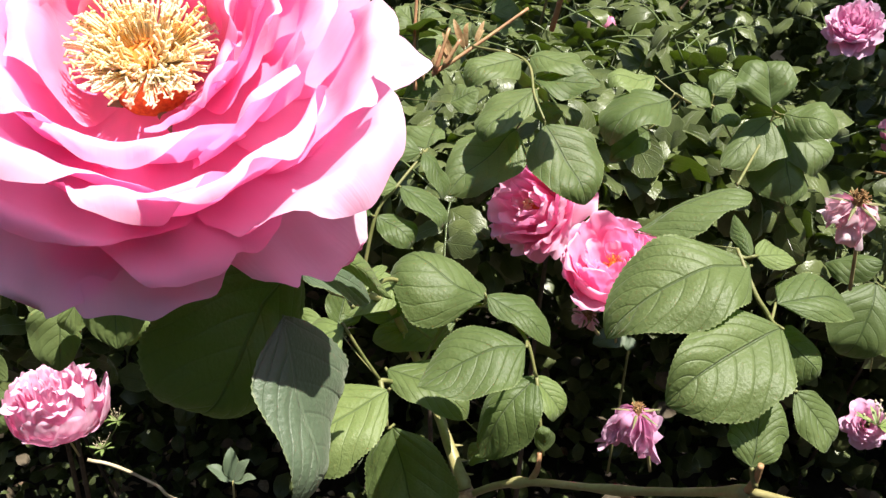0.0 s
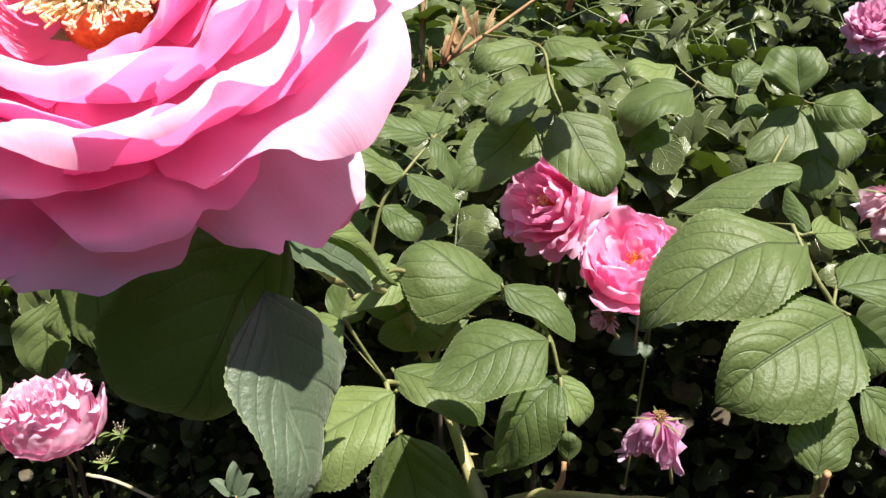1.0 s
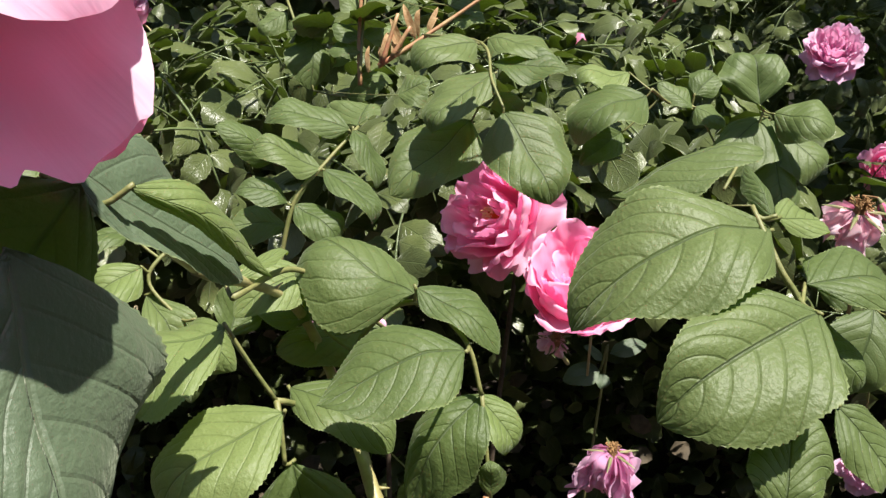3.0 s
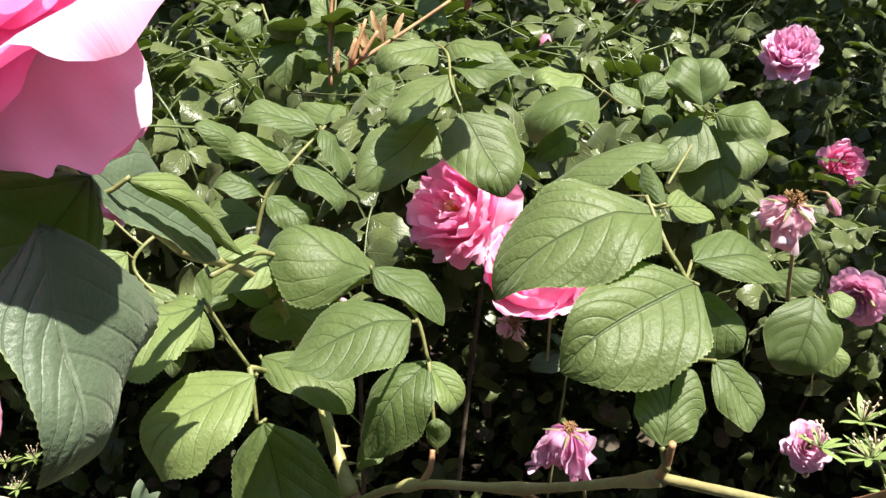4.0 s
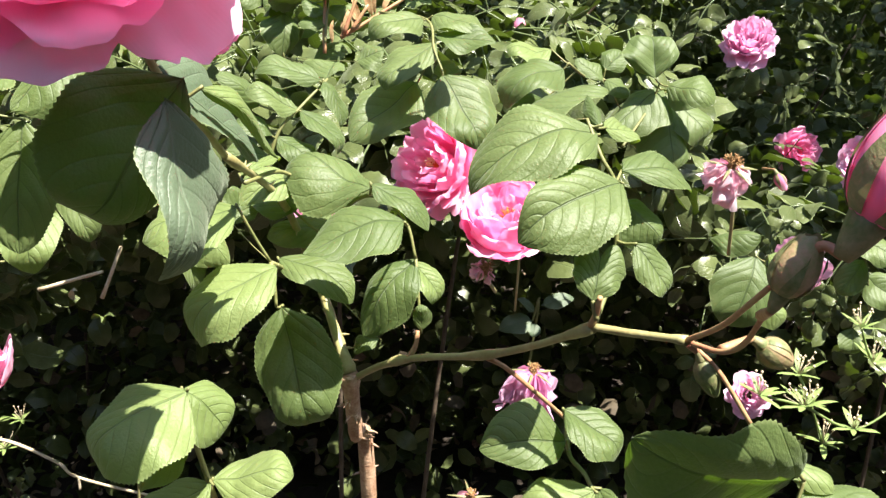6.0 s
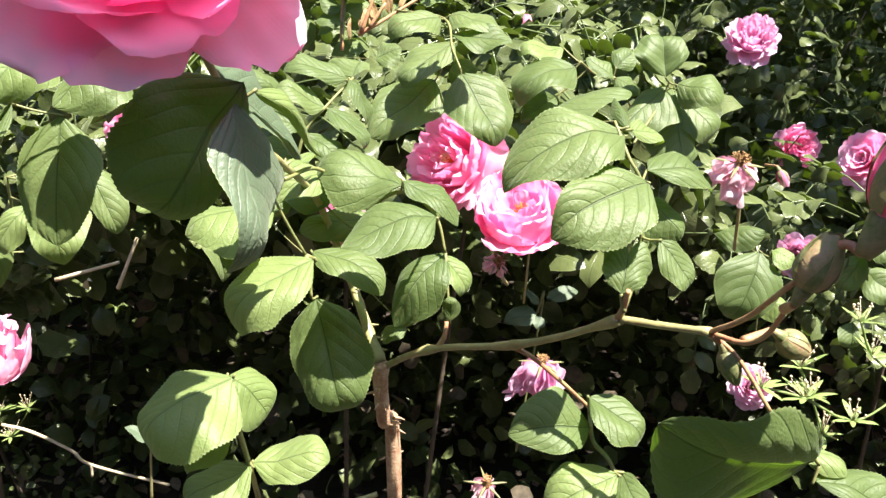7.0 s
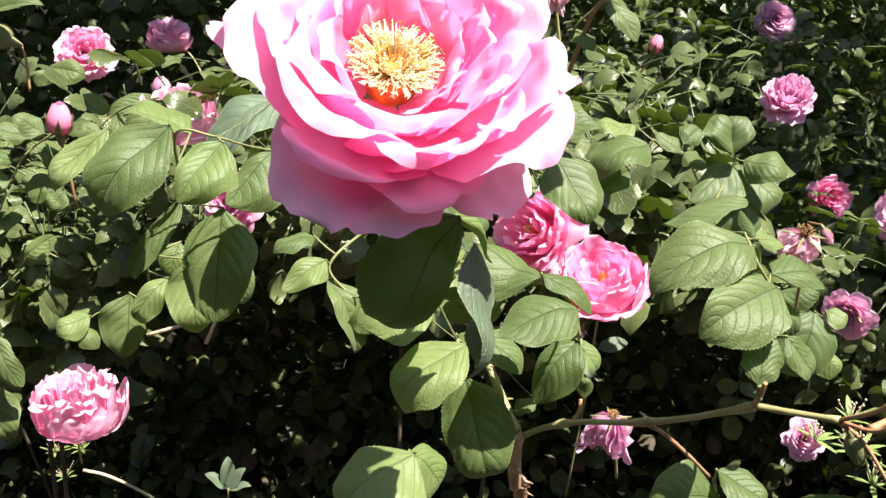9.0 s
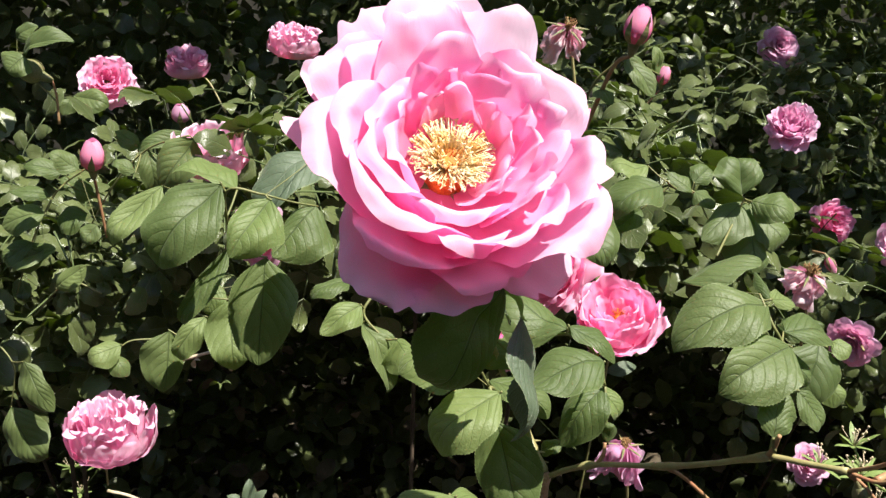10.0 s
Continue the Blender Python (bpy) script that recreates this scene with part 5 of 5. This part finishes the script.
bloom("withered mauve rose hanging below a cane", (0.1255, 0.5400, 0.7713), (0.05, -0.1, 0.95), sized(WITHERED, 0.95), PETAL_MAUVE, seed=32, stamens=(50, 0.004, 0.005, STAMEN_DRY), wild=2.6, crumple=0.005, heart=0.004, group="withered roses", stalk=[(0.1398, 0.5800, 0.7319), (0.1505, 0.6000, 0.6806)], hip=0.006)
bloom("withered pale rose at the top of the bush", (0.0653, 0.6000, 1.0806), (0.1, -0.5, 0.8), sized(WITHERED, 0.8), PETAL_DRY, seed=33, stamens=(40, 0.005, 0.006, STAMEN_DRY), wild=2.6, crumple=0.005, heart=0.004, group="withered roses", stalk=[(0.0718, 0.6200, 1.0667), (0.0797, 0.6200, 1.0243)], hip=0.006)
bud("bright pink bud opening on an upright stalk", (0.0717, 0.4200, 1.0881), (0.15, -0.1, 1), 0.021, 0.0075, PETAL_DEEP, seed=41, closed=0.62, stalk=[(0.0638, 0.4300, 1.0739), (0.0551, 0.4500, 1.0349)])
bud("pink bud above a leafy shoot", (-0.3060, 0.6600, 0.9489), (0.1, -0.2, 1), 0.027, 0.0098, PETAL_DEEP, seed=42, closed=0.6, stalk=[(-0.3066, 0.6650, 0.9332), (-0.3024, 0.6700, 0.8873)])
bud("large pink bud with green sepals on a reddish stalk", (0.1245, 0.1500, 1.0148), (0.5, 0.0, 1), 0.034, 0.0095, PETAL, seed=43, closed=0.8, stalk=[(0.1180, 0.1550, 1.0075), (0.1120, 0.1600, 0.9970)])
bud("brownish green closed bud on a forked stalk", (0.1133, 0.1580, 0.9958), (0.35, -0.05, 1), 0.015, 0.005, BUD_BROWN, seed=44, closed=0.8, stalk=[(0.1133, 0.1660, 0.9870)])
bud("small brownish bud under a fork", (0.1254, 0.1900, 0.9678), (0.3, 0.0, -0.2), 0.0105, 0.004, BUD_BROWN, seed=45, closed=0.9, stalk=[(0.1126, 0.1840, 0.9693)])
bud("green bud hanging on a forked stalk", (0.1098, 0.1890, 0.9639), (0.45, 0.0, -0.9), 0.012, 0.003, SEPAL, seed=46, closed=0.9, stalk=[(0.1065, 0.1900, 0.9680)])
bud("tiny pink bud in front of dark leaves", (0.1550, 0.9675, 0.9458), (0.1, -0.2, 1), 0.018, 0.007, PETAL_DEEP, seed=47, closed=0.6, stalk=[(0.1588, 0.9800, 0.9185)])
bud("small pink bud far back in the bush", (0.2489, 1.0000, 0.9884), (0.1, -0.2, 1), 0.022, 0.008, PETAL_DEEP, seed=48, closed=0.6, stalk=[(0.2332, 1.0000, 0.9626)])
bud("pinkish closed bud on an arching stalk", (-0.3949, 0.8000, 1.0024), (-0.9, 0.0, 0.4), 0.028, 0.011, SEPAL, seed=49, closed=0.9, stalk=[(-0.3835, 0.8000, 0.9841), (-0.3834, 0.8000, 0.9571)])
bud("dark pink bud in the shade", (-0.3413, 1.1000, 0.9051), (0.0, -0.3, 1), 0.025, 0.012, PETAL_MAUVE, seed=50, closed=0.7, stalk=[(-0.3383, 1.1000, 0.8493)])
bud("pink bud behind a leaf", (0.3865, 0.8000, 0.8433), (0.45, -0.3, -0.8), 0.018, 0.0055, PETAL_DEEP, seed=51, closed=0.7, stalk=[(0.3845, 0.8300, 0.8404)])
bloom("tuft of dry white petals below a rose", (0.0843, 0.5000, 0.8639), (0.2, -0.4, 0.6), sized(WITHERED, 0.3), PETAL_DRY, seed=34, stamens=(25, 0.005, 0.006, STAMEN_DRY), wild=2.6, crumple=0.004, heart=0.004, group="withered roses", hip=0.004, stalk=[(0.0943, 0.5200, 0.8400)])
bloom("limp white petals of a spent rose low down", (0.0690, 0.3600, 0.7983), (0.1, -0.3, 0.9), sized(WITHERED, 0.36)[:2], PETAL_DRY, seed=36, stamens=(14, 0.003, 0.003, STAMEN_DRY), wild=2.4, crumple=0.003, heart=0.003, group="withered roses", hip=0.004, stalk=[(0.0745, 0.3700, 0.7721)])

# ---- twigs, weeds and litter ----
def twig(label, lines, r0, r1, material, name="dry_twig", category="twig"):
    """A twig of one or more branches, each a part."""
    base = thing(name, label, category, at=lines[0][0])
    for line in lines:
        verts, faces = [], []
        tube(verts, faces, smooth_line(line, 5), r0, r1, 7, 0.3)
        part("branch", mesh_of("branch", verts, faces, material), base)
    return base


def cleavers(label, nodes, seed):
    """A climbing weed with whorls of narrow leaves at its joints and tiny pale flower heads."""
    rng = random.Random(seed)
    base = thing("cleavers_weed", label, "weed", "climbing weeds", nodes[0])
    verts, faces = [], []
    tube(verts, faces, smooth_line(nodes, 5), 0.0013, 0.0009, 5)
    part("stem", mesh_of("stem", verts, faces, WEED), base)
    for p in nodes:
        for k in range(7):
            n = rng.uniform(0.016, 0.026)
            g = leaf_grid(n, (n * 0.11, n * 0.11), (10, 10), 0.03, 0.1, 0, 6, 1, k, relief=0, teeth=0)
            m = Matrix.Translation(p) @ Euler((rng.uniform(0.0, 0.7), 0, k * 0.9 + rng.uniform(-0.2, 0.2))).to_matrix().to_4x4()
            part("leaf", mesh_of("weed_leaf", g[0], g[1], WEED, g[2]), base, m=m)
        fv, ff = [], []
        for k in range(9):
            c = Vector(p) + Vector((rng.gauss(0, 0.006), rng.gauss(0, 0.006), 0.008 + abs(rng.gauss(0, 0.006))))
            tube(fv, ff, [c, c + Vector((0, 0, 0.0012)), c + Vector((0, 0, 0.0024))], 0.0006, 0.0004, 5, swell=((0.5, 0.0008),))
            tube(fv, ff, [Vector(p), c], 0.0003, 0.0003, 3)
        part("flower_head", mesh_of("flower_head", fv, ff, STRAW), base)
    return base


cleavers("bright green climbing weed with whorled leaves", [Vector((0.3140, 0.6000, 0.7205)), Vector((0.3514, 0.6000, 0.7107)), Vector((0.3956, 0.6000, 0.6904)), Vector((0.4366, 0.6100, 0.7085))], 1)
cleavers("pale green climbing weed in a gap of the bush", [Vector((0.3578, 0.6300, 0.7225)), Vector((0.3669, 0.6200, 0.7019)), Vector((0.3834, 0.6200, 0.6644))], 2)
cleavers("thin climbing weed beside the shaded roses", [Vector((0.4303, 0.6800, 0.7410)), Vector((0.4472, 0.6800, 0.7082)), Vector((0.4804, 0.6800, 0.6860))], 3)
cleavers("weed with tiny pale flower heads near the ground", [Vector((-0.5485, 1.1500, 0.3560)), Vector((-0.5071, 1.1500, 0.3613)), Vector((-0.5375, 1.1500, 0.3126))], 4)
twig("dry tan twig lying across the shaded leaves", [[(-0.2459, 0.6450, 0.7839), (-0.2205, 0.6450, 0.7918), (-0.1937, 0.6400, 0.8017)], [(-0.1963, 0.6400, 0.7795), (-0.1780, 0.6400, 0.8222)]], 0.0016, 0.0013, STRAW)
twig("bleached dry stalk low in the shade", [[(-0.3357, 0.7091, 0.6109), (-0.3105, 0.7091, 0.6038), (-0.2736, 0.7028, 0.5878), (-0.2545, 0.6965, 0.5767), (-0.1833, 0.6902, 0.5597)], [(-0.2545, 0.6965, 0.5767), (-0.2550, 0.6965, 0.5641)]], 0.0017, 0.0012, STRAW)
twig("reddish brown cane with torn bark at the bush top", [[(-0.0048, 0.5500, 0.9941), (0.0232, 0.5600, 1.0104), (0.0513, 0.5700, 1.0279)], [(-0.0155, 0.5600, 0.9827), (-0.0160, 0.5700, 1.0076), (-0.0131, 0.5800, 1.0453)], [(-0.0031, 0.5500, 0.9954), (0.0054, 0.5550, 1.0196)], [(0.0019, 0.5500, 0.9986), (0.0118, 0.5530, 1.0134)]], 0.0013, 0.0009, RED_STALK, "bare_cane", "cane")
twig("pale thin twig behind the heart-shaped leaf", [[(0.1939, 0.6000, 0.9391), (0.2144, 0.6000, 0.9295), (0.2298, 0.6000, 0.9158)]], 0.001, 0.0008, STRAW)
# papery bracts round a bare shoot
bracts = thing("dry_bract_tuft", "tuft of tan papery bracts on a bare reddish shoot", "dried shoot", at=(-0.002, 0.553, 0.992))
rng = random.Random(61)
for k in range(11):
    n = rng.uniform(0.010, 0.022)
    g = leaf_grid(n, (n * 0.10, n * 0.12), (rng.uniform(10, 40), rng.uniform(10, 40)), 0.08, rng.uniform(0, 0.5), 0, 10, 2, 70 + k, relief=0, teeth=0)
    f = k / 10
    part("bract", mesh_of("bract", g[0], g[1], BRACT, g[2]), bracts, m=pose(-0.009 + 0.030 * f + rng.uniform(-0.003, 0.003), 0.550 + 0.012 * f, 0.989 + 0.022 * f + rng.uniform(-0.002, 0.002), rng.uniform(50, 88), rng.uniform(-30, 30), rng.uniform(-60, 40)))

# a curled white-edged leaflet on a thread
curl_leaf = thing("dry_curled_leaf", "small curled leaf, half white and half green", "leaf", at=(-0.2417, 0.7050, 0.7471))
for at, way in (((-0.2426, 0.7050, 0.7482), (60, 20, -120)), ((-0.2308, 0.7050, 0.7308), (20, -40, -140)), ((-0.2203, 0.7050, 0.7254), (50, 10, -110))):
    g = leaf_grid(0.02, (0.004, 0.004), (35, 35), 0.15, 0.5, 0, 10, 2, 5, relief=0.2)
    part("blade", mesh_of("blade", g[0], g[1], STRAW if way[0] == 60 else LEAF_YOUNG, g[2]), curl_leaf, m=pose(*at, *way))

# a velvety sprig of four leaves
sprig = thing("seedling_sprig", "small velvety grey-green sprig of four leaves", "seedling", at=(-0.1882, 0.6538, 0.6125))
verts, faces = [], []
tube(verts, faces, smooth_line([(-0.1922, 0.6616, 0.5648), (-0.1895, 0.6577, 0.5919), (-0.1861, 0.6538, 0.6299)], 5), 0.0016, 0.001, 6)
part("stem", mesh_of("stem", verts, faces, GREEN_CANE), sprig)
for n, way in ((0.031, (72, 0, 10)), (0.027, (60, 20, -50)), (0.027, (35, -10, 75)), (0.024, (20, 10, -100))):
    g = leaf_grid(n, (n * 0.24, n * 0.24), (15, 15), 0.06, 0.2, 0, 14, 3, 9, relief=0.6)
    part("leaf", mesh_of("sprig_leaf", g[0], g[1], LEAF_BLUISH, g[2]), sprig, m=pose(*(-0.1862, 0.6538, 0.6288), *way))

# a pale young shoot in the gap under the roses
shoot = thing("young_shoot", "pale young rose shoot in the gap under the roses", "shoot", at=(0.1695, 0.8300, 0.6753))
verts, faces = [], []
tube(verts, faces, smooth_line([(0.1695, 0.8300, 0.6753), (0.1750, 0.8320, 0.6900), (0.1600, 0.8400, 0.5000)], 5), 0.0011, 0.0013, 6)
part("stem", mesh_of("stem", verts, faces, PETIOLE), shoot)
for at, way, n, w in (((0.1695, 0.8300, 0.6753), (-10.5, -36.2, 111.4), 0.0386, 0.0127), ((0.1718, 0.8300, 0.6852), (46.0, -27.2, 64.6), 0.0249, 0.0060), ((0.1772, 0.8300, 0.6919), (10.8, 36.2, -68.6), 0.0392, 0.0090), ((0.1728, 0.8300, 0.6721), (-50.2, -15.5, 177.7), 0.0158, 0.0076)):
    g = leaf_grid(n, (w, w), (12, 12), 0.05, 0.2, 0, 20, 4, 9, relief=0.6)
    part("leaf", mesh_of("shoot_leaf", g[0], g[1], LEAF_BLUISH, g[2]), shoot, m=pose(*at, *way))

# dry leaves and petals on the soil
lv, lf, start = [], [], 0
rng = np.random.default_rng(5)
flake = leaf_grid(0.035, (0.011, 0.011), (30, 15), 0.12, 0.4, 0, 4, 1, 3, relief=0, teeth=0)
for k in range(1500):
    e = np.array(Euler((rng.normal(0, 0.3), rng.normal(0, 0.3), rng.uniform(0, 6.28))).to_matrix())
    lv.append(np.array(flake[0]) @ e.T * rng.uniform(0.4, 1.2) + np.array((rng.uniform(-1.6, 1.8), rng.uniform(0.5, 2.6), 0.028)))
    lf.append(np.array(flake[1]) + start)
    start += len(flake[0])
tagged(new("leaf_litter", mesh_of("leaf_litter", np.vstack(lv), np.vstack(lf).tolist(), LITTER)), "scattered dry leaves on the dark soil", "litter", kind="stuff")

# ---- the bushes behind ----
def joined(pieces):
    """Meshes as (verts, faces, uvs), each under a matrix, in one."""
    verts, faces, uvs = [], [], []
    for (pv, pf, pu), m in pieces:
        s = len(verts)
        verts += [m @ Vector(v) for v in pv]
        faces += [tuple(s + i for i in f) for f in pf]
        uvs += pu
    return verts, faces, uvs


def spray(seed, pairs=2, size=0.04):
    """A leaf of five or seven leaflets from the origin along +y."""
    rng = random.Random(seed)
    pieces = []
    sv, sf = [], []
    reach = size * (0.9 + 0.62 * pairs)
    line = smooth_line([Vector((0, 0, 0)), Vector((0, reach * 0.5, reach * 0.10)), Vector((0, reach, -reach * 0.02))], 4)
    tube(sv, sf, line, 0.0009, 0.0006, 4)
    pieces.append(((sv, sf, [(0.5, 0.5)] * len(sv)), Matrix()))
    for k in range(pairs):
        p = line[round((0.45 + 0.5 * k / max(1, pairs)) * (len(line) - 1))]
        for side in (-1, 1):
            n = size * rng.uniform(0.75, 1.05)
            g = leaf_grid(n, (n * 0.3, n * 0.3), (rng.uniform(-5, 25), rng.uniform(-5, 25)), rng.uniform(0.0, 0.12), rng.uniform(0, 0.6), 0, 10, 2, seed + k * 3 + side, relief=0.3, teeth=0.1)
            pieces.append((g, Matrix.Translation(p) @ Matrix.Rotation(side * -radians(rng.uniform(52, 75)), 4, "Z") @ Matrix.Rotation(rng.uniform(-0.5, 0.5), 4, "Y") @ Matrix.Rotation(rng.uniform(-0.4, 0.2), 4, "X")))
    n = size * 1.1
    pieces.append((leaf_grid(n, (n * 0.33, n * 0.33), (12, 12), 0.06, 0.4, 0, 10, 2, seed + 77, relief=0.3, teeth=0.1), Matrix.Translation(line[-1]) @ Matrix.Rotation(rng.uniform(-0.5, 0.1), 4, "X")))
    return joined(pieces)


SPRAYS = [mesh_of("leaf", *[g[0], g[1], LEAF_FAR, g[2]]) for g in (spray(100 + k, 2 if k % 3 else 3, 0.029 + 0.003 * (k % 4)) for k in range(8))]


def back_bush(label, at, spread, low, high, count, seed, canes=2, group="rose bushes behind"):
    """A rose bush of arching canes, its leaves thickest towards the top and the outside."""
    rng = random.Random(seed)
    bush = thing("rose_bush", label, "rose bush", group, at)
    lines = []
    for k in range(canes):
        a, r = rng.uniform(0, 6.28), rng.random() ** 0.5
        tip = Vector((at[0] + math.cos(a) * spread[0] * r, at[1] + math.sin(a) * spread[1] * r, rng.uniform(low, high)))
        foot = Vector((at[0] + math.cos(a) * 0.1 * r, at[1] + math.sin(a) * 0.1 * r, 0.0))
        mid = foot.lerp(tip, 0.55) + Vector((0, 0, 0.12))
        line = smooth_line([foot, mid, tip], 6)
        verts, faces = [], []
        tube(verts, faces, line, 0.0035, 0.0016, 6)
        part("cane", mesh_of("cane", verts, faces, SHADE_CANE), bush)
        lines.append(line)
    for k in range(count):
        a, r = rng.uniform(0, 6.28), rng.random() ** 0.5
        z = high - (high - low) * rng.random() ** 1.5
        p = Vector((at[0] + math.cos(a) * spread[0] * r, at[1] + math.sin(a) * spread[1] * r, z))
        turn = Matrix.Rotation(rng.uniform(0, 6.28), 4, "Z") @ Matrix.Rotation(rng.gauss(-0.35, 0.6), 4, "X") @ Matrix.Rotation(rng.gauss(0, 0.6), 4, "Y")
        part("leaf", SPRAYS[rng.randrange(8)], bush, m=Matrix.Translation(p) @ turn @ Matrix.Scale(rng.uniform(0.8, 1.2), 4))
    return bush


back_bush("leafy rose bush with small sunlit leaves behind the near one", (-0.03, 0.82, 0), (0.27, 0.2), 0.9, 0.98, 200, 1)
back_bush("dense rose bush with glossy leaves in broken sun", (0.5, 1.45, 0), (0.42, 0.26), 0.74, 0.98, 190, 2)
back_bush("shaded rose bush with dusky pink blooms", (-0.55, 1.4, 0), (0.4, 0.26), 0.62, 0.76, 190, 3)
back_bush("low rose bush with pale leaves at the edge of the bed", (-0.42, 0.8, 0), (0.18, 0.08), 0.8, 0.88, 130, 4)
back_bush("rose bush with crowded leaves at the far side", (1.1, 1.65, 0), (0.45, 0.3), 0.5, 1.1, 300, 5)
back_bush("rose bush in the shade with deep pink roses", (0.66, 1.0, 0), (0.26, 0.18), 0.6, 0.8, 110, 6)

# the far thicket, one mass of leaves up to the edge of the garden
def thicket(name, label, count, seed, box, over=1.0, drift=0.25, grow=1.0, material=None):
    """Leaves of tall shrubs that arch over at the top by over * 0.75 m, an overhang added above the view for shade."""
    rng = np.random.default_rng(seed)
    basis = []
    for k in range(4):
        g = leaf_grid(0.045, (0.014, 0.014), (15, 10), 0.08, 0.4, 0, 4, 1, k, relief=0.0, teeth=0.0)
        basis.append((np.array(g[0]), np.array(g[1]), np.array(g[2])))
    all_v, all_f, all_u, start = [], [], [], 0
    (x0, x1), (y0, y1), (z0, z1) = box
    for k in range(count):
        bv, bf, bu = basis[k % 4]
        e = Euler((rng.normal(-0.35, 0.85), rng.normal(0, 0.85), rng.uniform(0, 6.28))).to_matrix()
        p = np.array((rng.uniform(x0, x1), y0 + (y1 - y0) * rng.random() ** 1.4, rng.uniform(z0, z1)))
        p[1] -= 0.75 * min(1.0, max(0.0, (p[2] - 1.25) / 0.5)) * over
        p[1] += drift * noise.noise(Vector((p[0] * 1.5, p[2] * 1.5, seed)))
        s = rng.uniform(0.7, 1.5) * grow
        all_v.append(bv @ np.array(e).T * s + p)
        all_f.append(bf + start)
        all_u.append(bu)
        start += len(bv)
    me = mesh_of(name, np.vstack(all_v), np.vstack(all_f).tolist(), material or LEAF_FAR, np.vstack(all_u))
    return tagged(new(name, me), label, "shrub", kind="stuff")


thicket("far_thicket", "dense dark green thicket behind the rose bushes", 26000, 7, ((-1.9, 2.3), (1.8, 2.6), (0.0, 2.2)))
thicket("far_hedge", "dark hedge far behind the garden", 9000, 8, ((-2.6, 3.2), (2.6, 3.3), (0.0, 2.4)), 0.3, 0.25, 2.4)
# leaf crowns added above the view to keep sun off the back bushes
thicket("tall_shrub_crown", "unseen dense crown of leaves added to shade the back left", 11000, 9, ((-2.2, 0.5), (1.05, 2.3), (1.45, 2.2)), 0.0)
thicket("tall_shrub_crown", "unseen open crown of leaves added to shade the back right", 2500, 10, ((0.85, 2.4), (0.72, 1.35), (1.5, 2.2)), 0.0)
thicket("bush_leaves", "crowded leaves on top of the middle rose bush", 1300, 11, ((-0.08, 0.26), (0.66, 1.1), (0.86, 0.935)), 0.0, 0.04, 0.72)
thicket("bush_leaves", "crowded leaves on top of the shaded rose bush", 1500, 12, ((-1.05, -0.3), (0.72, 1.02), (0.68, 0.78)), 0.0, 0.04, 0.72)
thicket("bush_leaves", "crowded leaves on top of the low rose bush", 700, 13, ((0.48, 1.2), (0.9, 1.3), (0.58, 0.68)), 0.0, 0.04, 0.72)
# leaf slab added, mostly out of sight, to block sun from the gap below
thicket("bush_leaves", "crowded leaves added over the gap between the bushes to shade it", 3200, 16, ((-0.5, 1.3), (1.12, 1.8), (0.62, 0.74)), 0.0, 0.04, 1.2)
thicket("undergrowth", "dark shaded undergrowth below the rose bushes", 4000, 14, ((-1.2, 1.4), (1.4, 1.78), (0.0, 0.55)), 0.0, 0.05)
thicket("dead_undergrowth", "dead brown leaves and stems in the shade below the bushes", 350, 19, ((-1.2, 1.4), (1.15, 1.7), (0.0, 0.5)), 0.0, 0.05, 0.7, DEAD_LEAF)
thicket("bush_leaves", "crowded leaves on the shaded side of the bush", 1000, 15, ((-0.32, -0.08), (0.82, 1.2), (0.82, 0.89)), 0.0, 0.03, 0.72)

thicket("low_weeds", "small pale weeds in patches of sun by the soil", 420, 17, ((-0.95, -0.42), (1.04, 1.32), (0.02, 0.3)), 0.0, 0.02, 0.32)
thicket("low_weeds", "small pale weeds under the edge of the bed", 260, 18, ((0.45, 1.0), (0.8, 1.2), (0.02, 0.3)), 0.0, 0.02, 0.32)

# dark walls added round the bushes and behind the camera to cut low skylight
def added_wall(name, label, at, size):
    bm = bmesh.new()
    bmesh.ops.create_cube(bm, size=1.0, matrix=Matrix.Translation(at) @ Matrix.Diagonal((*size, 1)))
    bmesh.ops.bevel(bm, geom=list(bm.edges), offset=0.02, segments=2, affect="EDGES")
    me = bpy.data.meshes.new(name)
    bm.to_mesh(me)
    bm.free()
    me.materials.append(ADDED_WALL)
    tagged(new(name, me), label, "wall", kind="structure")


# this one is a dark backing that stands in for shade between hedge leaves
added_wall("shade_backing", "added dark backing for shade in the gaps of the hedge", (0.3, 3.9, 1.4), (6.4, 0.2, 2.9))
added_wall("sky_block_south", "added dark wall behind the camera that blocks low skylight", (0.3, -1.9, 1.3), (6.4, 0.2, 2.7))
added_wall("sky_block_west", "added dark wall beside the bushes that blocks low skylight", (-3.0, 1.0, 1.3), (0.2, 5.59, 2.7))
added_wall("sky_block_east", "added dark wall at the end of the bed that blocks low skylight", (3.6, 1.0, 1.3), (0.2, 5.59, 2.7))

# ---- ground ----
gv, gf = [], []
size, n = 30.0, 60
ticks = [math.copysign(abs(k / n) ** 2.2, k) * size for k in range(-n, n + 1)]
for gy in ticks:
    for gx in ticks:
        gv.append((gx, gy + 0.8, 0.025 * noise.noise(Vector((gx * 3, gy * 3, 0))) + 0.01 * noise.noise(Vector((gx * 14, gy * 14, 3)))))
wide = 2 * n + 1
for i in range(wide - 1):
    for j in range(wide - 1):
        k = i * wide + j
        gf.append((k, k + 1, k + wide + 1, k + wide))
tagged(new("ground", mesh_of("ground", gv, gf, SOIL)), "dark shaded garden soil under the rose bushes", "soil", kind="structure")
